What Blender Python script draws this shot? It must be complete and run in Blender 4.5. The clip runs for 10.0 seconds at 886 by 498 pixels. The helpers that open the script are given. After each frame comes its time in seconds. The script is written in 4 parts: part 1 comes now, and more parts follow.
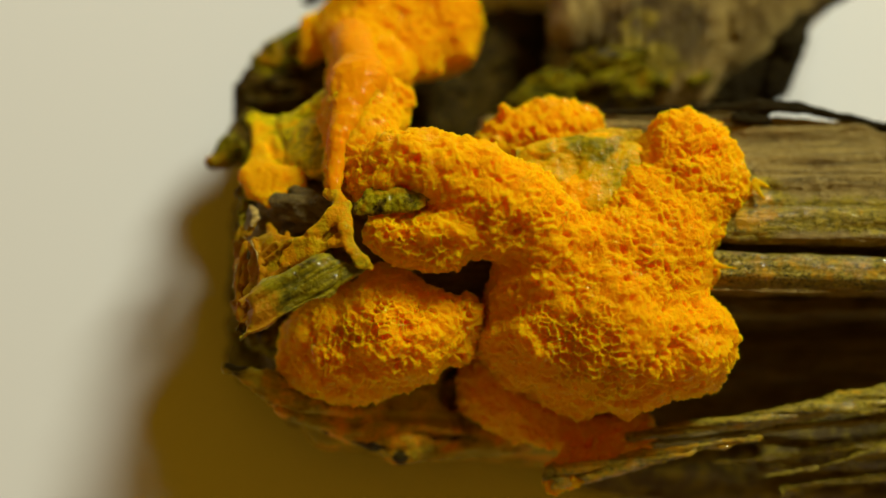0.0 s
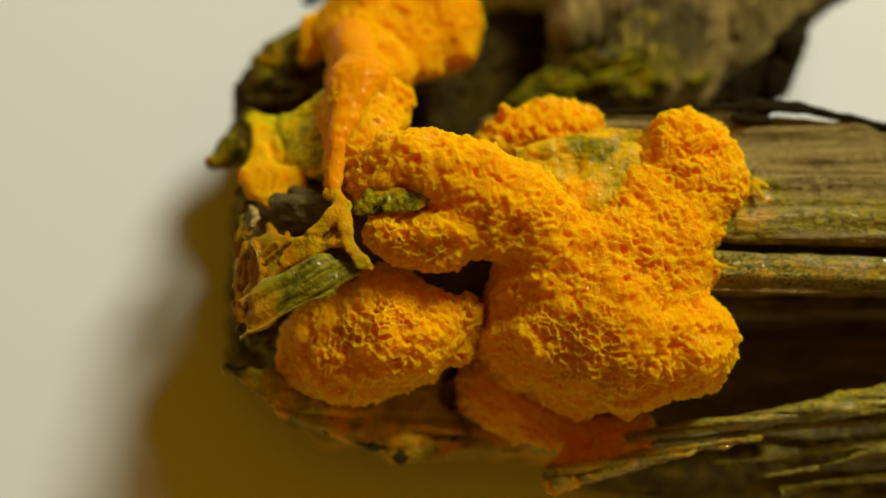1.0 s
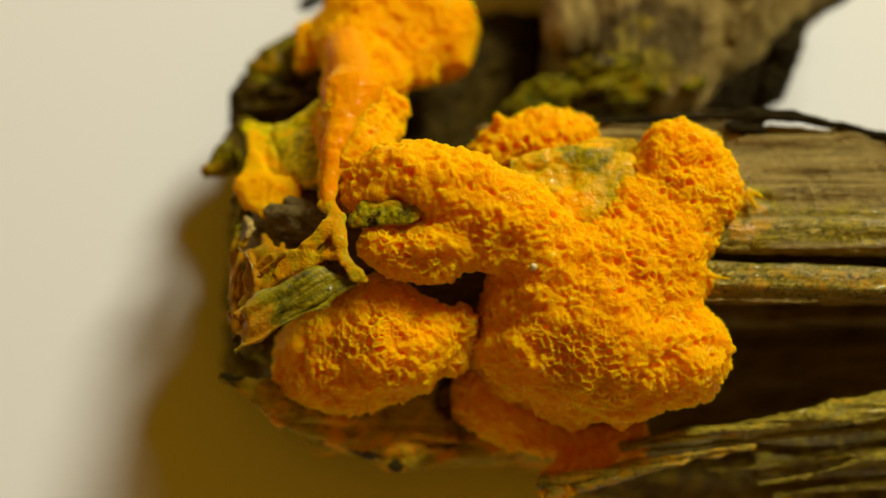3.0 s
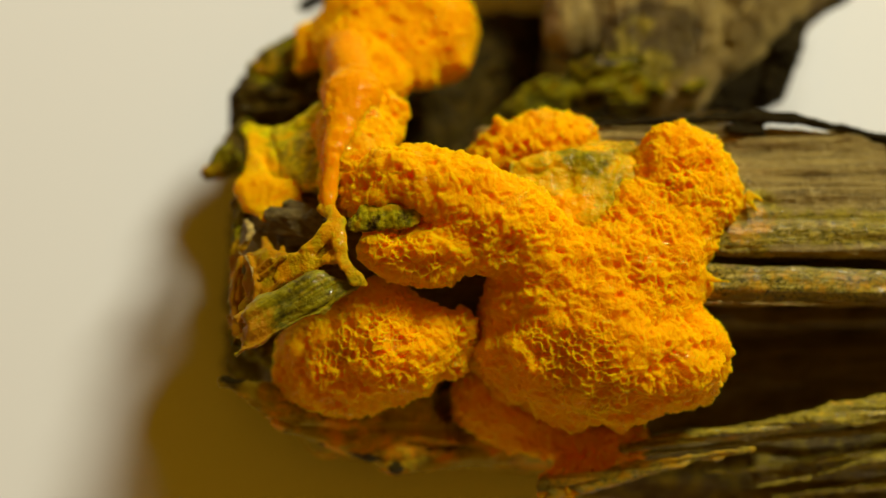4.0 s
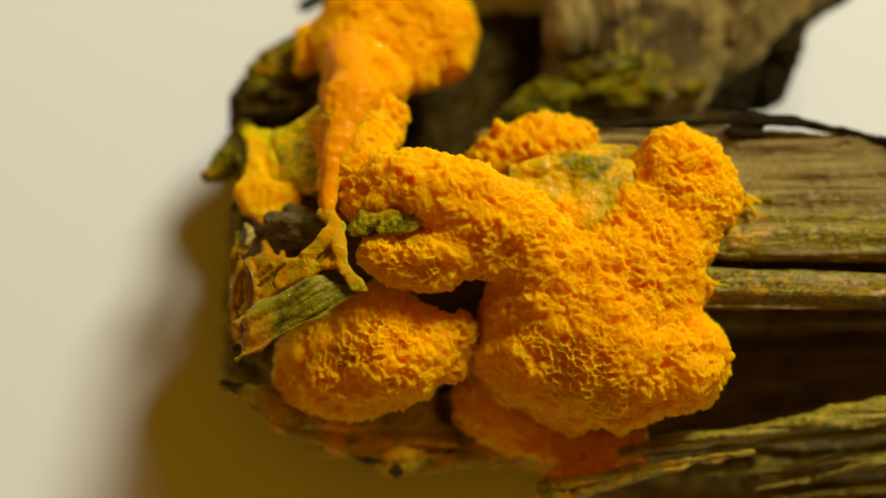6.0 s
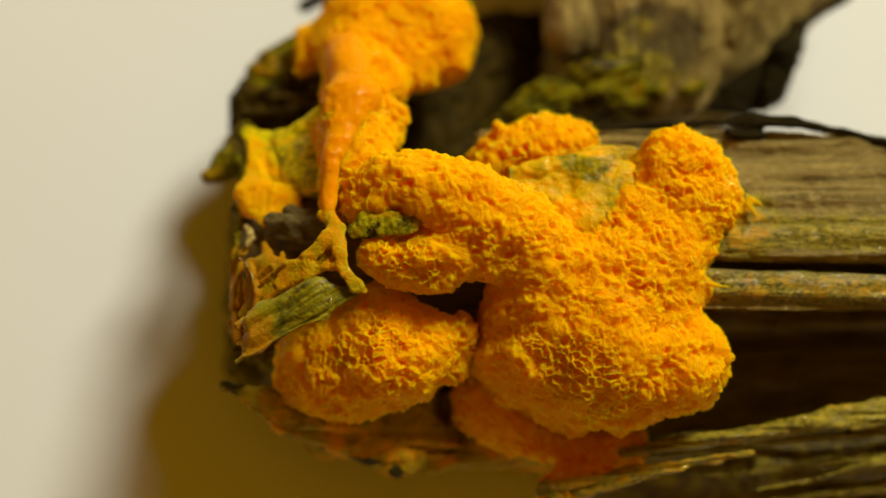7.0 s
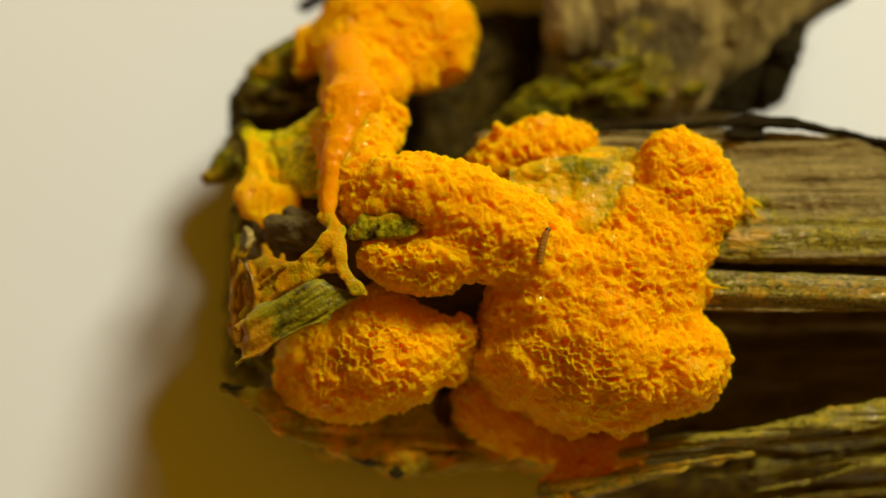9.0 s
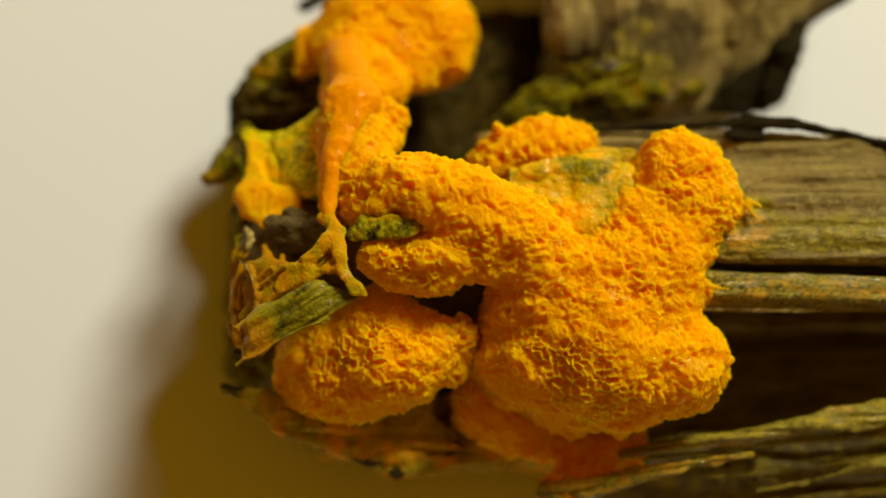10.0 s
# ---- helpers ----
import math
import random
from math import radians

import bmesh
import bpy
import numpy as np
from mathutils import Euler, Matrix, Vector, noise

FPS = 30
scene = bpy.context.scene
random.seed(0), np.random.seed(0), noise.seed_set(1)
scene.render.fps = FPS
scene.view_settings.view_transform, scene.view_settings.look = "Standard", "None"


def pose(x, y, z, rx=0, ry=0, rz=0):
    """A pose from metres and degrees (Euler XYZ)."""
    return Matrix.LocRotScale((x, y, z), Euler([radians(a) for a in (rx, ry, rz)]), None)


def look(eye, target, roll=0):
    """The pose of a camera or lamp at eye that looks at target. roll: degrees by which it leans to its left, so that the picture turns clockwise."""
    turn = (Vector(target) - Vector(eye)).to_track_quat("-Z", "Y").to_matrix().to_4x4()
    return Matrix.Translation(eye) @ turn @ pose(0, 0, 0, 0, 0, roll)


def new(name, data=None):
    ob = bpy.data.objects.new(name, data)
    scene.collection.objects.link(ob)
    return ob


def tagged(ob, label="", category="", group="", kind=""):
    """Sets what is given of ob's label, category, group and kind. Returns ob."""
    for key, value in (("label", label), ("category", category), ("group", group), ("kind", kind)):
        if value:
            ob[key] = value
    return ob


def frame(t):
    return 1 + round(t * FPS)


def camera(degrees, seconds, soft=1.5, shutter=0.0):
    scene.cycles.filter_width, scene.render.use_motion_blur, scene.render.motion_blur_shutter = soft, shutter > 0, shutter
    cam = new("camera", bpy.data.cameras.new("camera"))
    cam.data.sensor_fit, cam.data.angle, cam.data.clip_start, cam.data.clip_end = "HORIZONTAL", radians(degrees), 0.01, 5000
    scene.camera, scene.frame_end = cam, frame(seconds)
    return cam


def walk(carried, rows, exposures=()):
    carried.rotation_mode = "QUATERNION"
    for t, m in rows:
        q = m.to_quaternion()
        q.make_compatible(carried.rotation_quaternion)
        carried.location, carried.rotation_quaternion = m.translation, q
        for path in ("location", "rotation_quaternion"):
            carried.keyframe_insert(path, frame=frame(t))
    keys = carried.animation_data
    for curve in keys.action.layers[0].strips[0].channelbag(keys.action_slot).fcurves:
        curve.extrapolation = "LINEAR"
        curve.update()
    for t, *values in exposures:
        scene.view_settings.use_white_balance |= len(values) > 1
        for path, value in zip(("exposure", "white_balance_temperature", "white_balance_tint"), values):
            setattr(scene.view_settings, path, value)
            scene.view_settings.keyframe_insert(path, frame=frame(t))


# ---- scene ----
# ------------------------------------------------------------------ camera
cam = camera(30, 10.0, soft=1.35)
cam.data.dof.use_dof = True
cam.data.dof.focus_distance = 0.2020
cam.data.dof.aperture_fstop = 6.6
walk(cam, [
    (0, pose(-0.00205, -0.05725, 0.23593, 15.226, -0.416, 0.156)),
    (0.7, pose(-0.00205, -0.05725, 0.23593, 15.226, -0.416, 0.156)),
    (1.4, pose(-0.00205, -0.05725, 0.23593, 15.226, -0.416, 0.156)),
    (1.5, pose(-0.00243, -0.05629, 0.23581, 15.012, -0.677, 0.159)),
    (1.7, pose(-0.00195, -0.05569, 0.23626, 14.891, -0.550, 0.157)),
    (2, pose(-0.00144, -0.05481, 0.23680, 14.704, -0.413, 0.150)),
    (2.5, pose(-0.00092, -0.05344, 0.23748, 14.397, -0.275, 0.135)),
    (3, pose(-0.00065, -0.05219, 0.23798, 14.109, -0.199, 0.119)),
    (3.5, pose(-0.00050, -0.05107, 0.23837, 13.846, -0.154, 0.103)),
    (4, pose(-0.00040, -0.05007, 0.23870, 13.609, -0.126, 0.088)),
    (4.5, pose(-0.00034, -0.04919, 0.23897, 13.399, -0.106, 0.075)),
    (5, pose(-0.00030, -0.04841, 0.23921, 13.212, -0.092, 0.063)),
    (5.5, pose(-0.00026, -0.04772, 0.23941, 13.046, -0.080, 0.052)),
    (6, pose(-0.00023, -0.04711, 0.23959, 12.900, -0.071, 0.042)),
    (6.5, pose(-0.00021, -0.04657, 0.23975, 12.771, -0.063, 0.034)),
    (7, pose(-0.00019, -0.04609, 0.23989, 12.657, -0.056, 0.026)),
    (7.5, pose(-0.00017, -0.04567, 0.24001, 12.556, -0.050, 0.020)),
    (8, pose(-0.00016, -0.04530, 0.24012, 12.467, -0.045, 0.014)),
    (8.5, pose(-0.00015, -0.04498, 0.24021, 12.389, -0.040, 0.009)),
    (9, pose(-0.00013, -0.04469, 0.24030, 12.319, -0.036, 0.004)),
    (9.5, pose(-0.00012, -0.04443, 0.24037, 12.258, -0.033, 0.000)),
    (10, pose(-0.00011, -0.04421, 0.24044, 12.204, -0.030, -0.003)),
], exposures=[(0.0, -0.12, 6300, 6), (1.4, -0.12, 6300, 6), (1.5, 0.0, 6500, 10), (10.0, 0.03, 6500, 10)])

# ------------------------------------------------------------------ light
world = bpy.data.worlds.new("room")
world.use_nodes = True
scene.world = world
world.node_tree.nodes["Background"].inputs[0].default_value = (1.0, 0.485, 0.015, 1)
world.node_tree.nodes["Background"].inputs[1].default_value = 0.168

lamp = bpy.data.lights.new("desk_lamp", "AREA")
lamp.shape, lamp.size, lamp.energy, lamp.color = "DISK", 0.28, 9.9, (0.985, 0.985, 0.80)
new("desk_lamp", lamp).matrix_world = look((0.43, 0.58, 0.64), (0.0, 0.0, 0.03))

# ------------------------------------------------------------------ numeric tools (millimetres)
MM = 0.001


def hash3(ix, iy, iz, seed):
    h = (ix.astype(np.int64) * 374761393 + iy.astype(np.int64) * 668265263 + iz.astype(np.int64) * 2147483647 + seed * 144665) & 0xFFFFFFFF
    h = ((h ^ (h >> 13)) * 1274126177) & 0xFFFFFFFF
    h = ((h ^ (h >> 16)) * 2246822519) & 0xFFFFFFFF
    return ((h ^ (h >> 15)) & 0xFFFFFF) / float(0xFFFFFF)


def value_noise(p, seed=0):
    """Smooth noise from -1 to 1 at rows of points."""
    i = np.floor(p).astype(np.int64)
    f = p - i
    f = f * f * f * (f * (f * 6 - 15) + 10)
    out = np.zeros(len(p))
    for dx in (0, 1):
        wx = f[:, 0] if dx else 1 - f[:, 0]
        for dy in (0, 1):
            wy = f[:, 1] if dy else 1 - f[:, 1]
            for dz in (0, 1):
                wz = f[:, 2] if dz else 1 - f[:, 2]
                out += wx * wy * wz * hash3(i[:, 0] + dx, i[:, 1] + dy, i[:, 2] + dz, seed)
    return out * 2 - 1


def fbm(p, octaves=4, seed=0):
    out, amp = np.zeros(len(p)), 0.5
    for n in range(octaves):
        out += amp * value_noise(p * 2.0**n + 17.3 * n, seed + n)
        amp *= 0.5
    return out


def cells(p, seed=0):
    """Distances to the nearest and second nearest of scattered cell centres, and the nearest cell's own number."""
    i = np.floor(p).astype(np.int64)
    near, second, own = np.full(len(p), 9.0), np.full(len(p), 9.0), np.zeros(len(p))
    for dx in (-1, 0, 1):
        for dy in (-1, 0, 1):
            for dz in (-1, 0, 1):
                c = i + (dx, dy, dz)
                d2 = np.zeros(len(p))
                for axis in range(3):
                    d2 += (c[:, axis] + hash3(c[:, 0], c[:, 1], c[:, 2], seed + 7 * axis) - p[:, axis]) ** 2
                d = np.sqrt(d2)
                closer = d < near
                second = np.where(closer, near, np.minimum(second, d))
                own = np.where(closer, hash3(c[:, 0], c[:, 1], c[:, 2], seed + 50), own)
                near = np.where(closer, d, near)
    return near, second, own


class Field:
    """A grid of distances to a body that is grown from blobs and rods."""

    def __init__(self, lo, hi, step):
        self.lo, self.step = np.array(lo, float), step
        n = np.ceil((np.array(hi) - self.lo) / step).astype(int) + 1
        self.f = np.full(n, 5.0, np.float32)

    def window(self, lo, hi):
        a = np.clip(np.floor((np.array(lo) - self.lo) / self.step).astype(int), 0, self.f.shape)
        b = np.clip(np.ceil((np.array(hi) - self.lo) / self.step).astype(int) + 1, 0, self.f.shape)
        if (b <= a).any():
            return None, None
        axes = [(self.lo[k] + self.step * np.arange(a[k], b[k])).astype(np.float32) for k in range(3)]
        return tuple(slice(a[k], b[k]) for k in range(3)), np.meshgrid(*axes, indexing="ij", sparse=True)

    def merge(self, win, d, k, cut):
        g = self.f[win]
        if cut:
            h = np.maximum(k - np.abs(g + d), 0) / k
            self.f[win] = np.maximum(g, -d) + h * h * k * 0.25
        else:
            h = np.maximum(k - np.abs(g - d), 0) / k
            self.f[win] = np.minimum(g, d) - h * h * k * 0.25

    def blob(self, c, r, squash=(1, 1, 1), turn=0.0, k=2.0, cut=False):
        big = r * max(squash) + k + 1
        win, g = self.window(np.array(c) - big, np.array(c) + big)
        if win is None:
            return
        ca, sa = math.cos(radians(turn)), math.sin(radians(turn))
        x, y, z = g[0] - c[0], g[1] - c[1], g[2] - c[2]
        u, v = ca * x + sa * y, -sa * x + ca * y
        q = np.sqrt((u / squash[0]) ** 2 + (v / squash[1]) ** 2 + (z / squash[2]) ** 2)
        self.merge(win, ((q - r) * min(squash)).astype(np.float32), k, cut)

    def rod(self, a, b, ra, rb, flat=1.0, k=1.5, cut=False):
        """A rounded rod from a to b; flat: its height against its width."""
        a, b = np.array(a, float), np.array(b, float)
        big = max(ra, rb) * max(1, flat) + k + 1
        win, g = self.window(np.minimum(a, b) - big, np.maximum(a, b) + big)
        if win is None:
            return
        ab = (b - a) * (1, 1, 1 / flat)
        x, y, z = g[0] - a[0], g[1] - a[1], (g[2] - a[2]) / flat
        t = np.clip((x * ab[0] + y * ab[1] + z * ab[2]) / (ab @ ab), 0, 1)
        d = np.sqrt((x - t * ab[0]) ** 2 + (y - t * ab[1]) ** 2 + (z - t * ab[2]) ** 2) - (ra + (rb - ra) * t)
        self.merge(win, (d * min(1, flat)).astype(np.float32), k, cut)

    def surface(self):
        """Points and quads of the skin (surface nets)."""
        f = self.f
        f[0], f[-1], f[:, 0], f[:, -1], f[:, :, 0], f[:, :, -1] = 1, 1, 1, 1, 1, 1
        s = f < 0
        n = np.array(f.shape) - 1
        count = np.zeros(n, np.int8)
        corners = [(i, j, k) for i in (0, 1) for j in (0, 1) for k in (0, 1)]
        view = lambda arr, c: arr[c[0]:c[0] + n[0], c[1]:c[1] + n[1], c[2]:c[2] + n[2]]
        for c in corners:
            count += view(s, c)
        idx = np.argwhere((count > 0) & (count < 8))
        del count
        number = np.full(n, -1, np.int32)
        number[tuple(idx.T)] = np.arange(len(idx))
        total, hits = np.zeros((len(idx), 3)), np.zeros(len(idx))
        val = {c: f[tuple((idx + c).T)].astype(float) for c in corners}
        for axis in range(3):
            for c in corners:
                if c[axis]:
                    continue
                e = tuple(v + (m == axis) for m, v in enumerate(c))
                va, vb = val[c], val[e]
                crossing = (va < 0) != (vb < 0)
                t = np.where(crossing, va / np.where(crossing, va - vb, 1), 0)
                p = np.repeat(np.array([c], float), len(idx), 0)
                p[:, axis] += t
                total += p * crossing[:, None]
                hits += crossing
        points = (idx + total / hits[:, None]) * self.step + self.lo
        quads = []
        for axis in range(3):
            u, v = (axis + 1) % 3, (axis + 2) % 3
            first = [slice(None)] * 3
            then = [slice(None)] * 3
            first[axis], then[axis] = slice(0, -1), slice(1, None)
            at = np.argwhere(s[tuple(first)] != s[tuple(then)])
            inside = s[tuple(at.T)]
            steps = []
            for du, dv in ((-1, -1), (0, -1), (0, 0), (-1, 0)):
                cell = at.copy()
                cell[:, u] += du
                cell[:, v] += dv
                steps.append(number[tuple(cell.T)])
            q = np.stack(steps, 1)
            q[~inside] = q[~inside][:, ::-1]
            quads.append(q)
        return points, np.concatenate(quads)


def normals(points, quads):
    a, b, c, d = (points[quads[:, k]] for k in range(4))
    face = np.cross(c - a, d - b)
    out = np.zeros_like(points)
    for k in range(4):
        for axis in range(3):
            out[:, axis] += np.bincount(quads[:, k], face[:, axis], len(points))
    return out / (np.linalg.norm(out, axis=1, keepdims=True) + 1e-12)


def relax(points, quads, rounds=2):
    for _ in range(rounds):
        mid = points[quads].mean(1)
        total, hits = np.zeros_like(points), np.bincount(quads.ravel(), minlength=len(points))
        for k in range(4):
            for axis in range(3):
                total[:, axis] += np.bincount(quads[:, k], mid[:, axis], len(points))
        points = 0.4 * points + 0.6 * total / hits[:, None]
    return points


def to_mesh(name, points, quads, material, **layers):
    me = bpy.data.meshes.new(name)
    me.vertices.add(len(points))
    me.vertices.foreach_set("co", (points * MM).astype(np.float32).ravel())
    me.loops.add(quads.size)
    me.loops.foreach_set("vertex_index", quads.astype(np.int32).ravel())
    me.polygons.add(len(quads))
    me.polygons.foreach_set("loop_start", np.arange(0, quads.size, 4, dtype=np.int32))
    me.polygons.foreach_set("use_smooth", np.ones(len(quads), bool))
    me.update(calc_edges=True)
    for key, values in layers.items():
        me.attributes.new(key, "FLOAT", "POINT").data.foreach_set("value", values.astype(np.float32))
    me.materials.append(material)
    return me


def part(name, me, parent, label=""):
    ob = new(name, me)
    ob.parent = parent
    return tagged(ob, label)


def thing(name, label, category, group="", at=(0, 0, 0)):
    ob = new(name)
    ob.empty_display_size = 0.01
    ob.location = at
    return tagged(ob, label, category, group)


# ------------------------------------------------------------------ materials
class Nodes:
    def __init__(self, name):
        self.m = bpy.data.materials.new(name)
        self.m.use_nodes = True
        self.t = self.m.node_tree
        self.bsdf = self.t.nodes["Principled BSDF"]

    def add(self, kind, **inputs):
        n = self.t.nodes.new(kind)
        for key, value in inputs.items():
            self.put(n.inputs[key.replace("_", " ")], value)
        return n

    def put(self, socket, value):
        if hasattr(value, "is_output"):
            self.t.links.new(value, socket)
        else:
            socket.default_value = value

    def set(self, **inputs):
        for key, value in inputs.items():
            self.put(self.bsdf.inputs[key.replace("_", " ")], value)

    def coords(self, scale, turn=0.0):
        """Object coordinates in millimetres times scale per axis."""
        c = self.add("ShaderNodeTexCoord")
        m = self.add("ShaderNodeMapping")
        self.t.links.new(c.outputs["Object"], m.inputs["Vector"])
        m.inputs["Scale"].default_value = [1000 * s for s in scale]
        if turn:
            first = self.add("ShaderNodeMapping")
            first.inputs["Rotation"].default_value = (0, 0, radians(-turn))
            self.t.links.new(c.outputs["Object"], first.inputs["Vector"])
            self.t.links.new(first.outputs[0], m.inputs["Vector"])
        return m.outputs[0]

    def noise(self, vector, scale=1.0, detail=4.0, rough=0.55):
        n = self.add("ShaderNodeTexNoise", Vector=vector, Scale=scale, Detail=detail, Roughness=rough)
        return n.outputs["Fac"]

    def ramp(self, fac, *stops):
        r = self.add("ShaderNodeValToRGB", Fac=fac)
        e = r.color_ramp.elements
        while len(e) < len(stops):
            e.new(0.5)
        for el, (pos, col) in zip(e, stops):
            el.position = pos
            el.color = (*col, 1) if isinstance(col, tuple) else (col, col, col, 1)
        return r.outputs[0]

    def mix(self, fac, a, b):
        n = self.t.nodes.new("ShaderNodeMix")
        n.data_type = "RGBA"
        for socket, value in ((n.inputs[0], fac), (n.inputs[6], a), (n.inputs[7], b)):
            self.put(socket, (*value, 1) if isinstance(value, tuple) else value)
        return n.outputs[2]

    def math(self, op, a, b=0.0):
        n = self.t.nodes.new("ShaderNodeMath")
        n.operation = op
        self.put(n.inputs[0], a)
        self.put(n.inputs[1], b)
        return n.outputs[0]

    def layer(self, name):
        n = self.add("ShaderNodeAttribute")
        n.attribute_name = name
        return n.outputs["Fac"]

    def bump(self, height, distance, strength=1.0, below=None):
        n = self.add("ShaderNodeBump", Height=height, Distance=distance, Strength=strength)
        if below is not None:
            self.t.links.new(below, n.inputs["Normal"])
        return n.outputs[0]


def slime_material():
    n = Nodes("slime_mould")
    v = n.coords((1, 1, 1))
    big = n.noise(v, 0.12, 3)
    fine = n.noise(v, 1.3, 4, 0.6)
    base = n.mix(n.ramp(big, (0.35, 0.0), (0.65, 1.0)), (0.91, 0.338, 0.0002), (0.94, 0.402, 0.0003))
    base = n.mix(n.ramp(fine, (0.40, 0.0), (0.72, 1.0)), base, (0.95, 0.432, 0.0004))
    n.set(Base_Color=base, Roughness=n.ramp(fine, (0.3, 0.38), (0.7, 0.62)), Specular_IOR_Level=0.03, Specular_Tint=(1.0, 0.8, 0.3, 1.0), Subsurface_Weight=0.8,
          Subsurface_Radius=(1.0, 0.47, 0.02), Subsurface_Scale=0.0032, Coat_Weight=n.ramp(n.noise(v, 0.5, 2), (0.54, 0.0), (0.64, 0.4)), Coat_Roughness=0.05, Coat_Normal=n.bump(n.noise(v, 1.4, 2, 0.5), 0.0005, 1.0))
    n.set(Normal=n.bump(n.noise(v, 3.4, 3, 0.6), 0.00026, 1.0))
    return n.m


def wood_material(name, grain_scale, fine_scale, turn=0.0, pale=1.0, wet=0.3, mottle=0.0):
    """Wet rotten wood with its grain along one axis, and olive and orange slime film where the layer 'film' says."""
    n = Nodes(name)
    grain = n.coords(grain_scale, turn)
    spots = n.coords((0.25, 0.25, 0.25))
    g = n.noise(grain, 1.3, 7, 0.68)
    s = n.noise(spots, 0.6, 4)
    fine = n.noise(n.coords(fine_scale, turn), 1.0, 5, 0.62)
    wood = n.mix(n.ramp(g, (0.27, 0.0), (0.52, 1.0)), (0.030 * pale, 0.019 * pale, 0.004 * pale), (0.25 * pale, 0.172 * pale, 0.040 * pale))
    wood = n.mix(n.ramp(s, (0.48, 0.0), (0.7, 0.7)), wood, (0.105 * pale, 0.062 * pale, 0.010 * pale))
    wood = n.mix(n.ramp(fine, (0.56, 0.0), (0.74, 0.7)), wood, (0.38 * pale, 0.29 * pale, 0.11 * pale))
    wood = n.mix(n.ramp(fine, (0.22, 0.9), (0.36, 0.0)), wood, (0.030, 0.019, 0.004))
    grit = n.noise(n.coords((1, 1.4, 1.4)), 2.4, 3, 0.6)
    wood = n.mix(n.ramp(grit, (0.60, 0.0), (0.72, 0.75)), wood, (0.46 * pale, 0.36 * pale, 0.15 * pale))
    wood = n.mix(n.ramp(grit, (0.30, 0.85), (0.40, 0.0)), wood, (0.022, 0.014, 0.003))
    damp = n.math("ADD", n.layer("stain"), n.math("MULTIPLY", n.math("SUBTRACT", n.noise(spots, 0.9, 5, 0.65), 0.5), 1.2))
    wood = n.mix(n.ramp(damp, (0.35, 0.0), (0.75, 0.85)), wood, n.mix(fine, (0.03, 0.018, 0.003), (0.10, 0.062, 0.012)))
    film = n.math("ADD", n.layer("film"), n.math("MULTIPLY", n.math("SUBTRACT", n.noise(spots, 1.8, 6, 0.68), 0.5), 1.5))
    olive = n.mix(n.ramp(fine, (0.38, 0.0), (0.62, 1.0)), (0.20, 0.155, 0.004), (0.50, 0.37, 0.020))
    olive = n.mix(n.ramp(grit, (0.34 + mottle, 0.9), (0.46 + mottle, 0.0)), olive, (0.045, 0.040, 0.004))
    olive = n.mix(n.ramp(grit, (0.60 - mottle, 0.0), (0.72 - mottle, 0.8)), olive, (0.58, 0.48, 0.12))
    orange = n.mix(n.ramp(n.noise(spots, 2.2, 3), (0.40, 0.0), (0.56, 0.9)), olive, (0.66, 0.35, 0.003))
    colour = n.mix(n.ramp(film, (0.40, 0.0), (0.60, 1.0)), wood, olive)
    colour = n.mix(n.ramp(film, (0.82, 0.0), (1.05, 1.0)), colour, orange)
    n.set(Base_Color=colour, Roughness=n.ramp(fine, (0.3, 0.30), (0.7, 0.6)), Specular_IOR_Level=0.2 if pale > 0.5 else 0.04)
    n.set(Coat_Weight=n.ramp(film, (0.45, 0.0), (0.72, wet)), Coat_Roughness=0.06)
    low = n.bump(g, 0.0008, 0.9)
    mid = n.bump(fine, 0.0003, 0.9, low)
    n.set(Normal=n.bump(n.noise(n.coords((1, 1, 1)), 2.6, 3, 0.6), 0.00028, 0.9, mid), Coat_Normal=n.bump(n.noise(n.coords((0.8, 1.2, 1.2)), 1.8, 1, 0.5), 0.0003, 1.0))
    return n.m


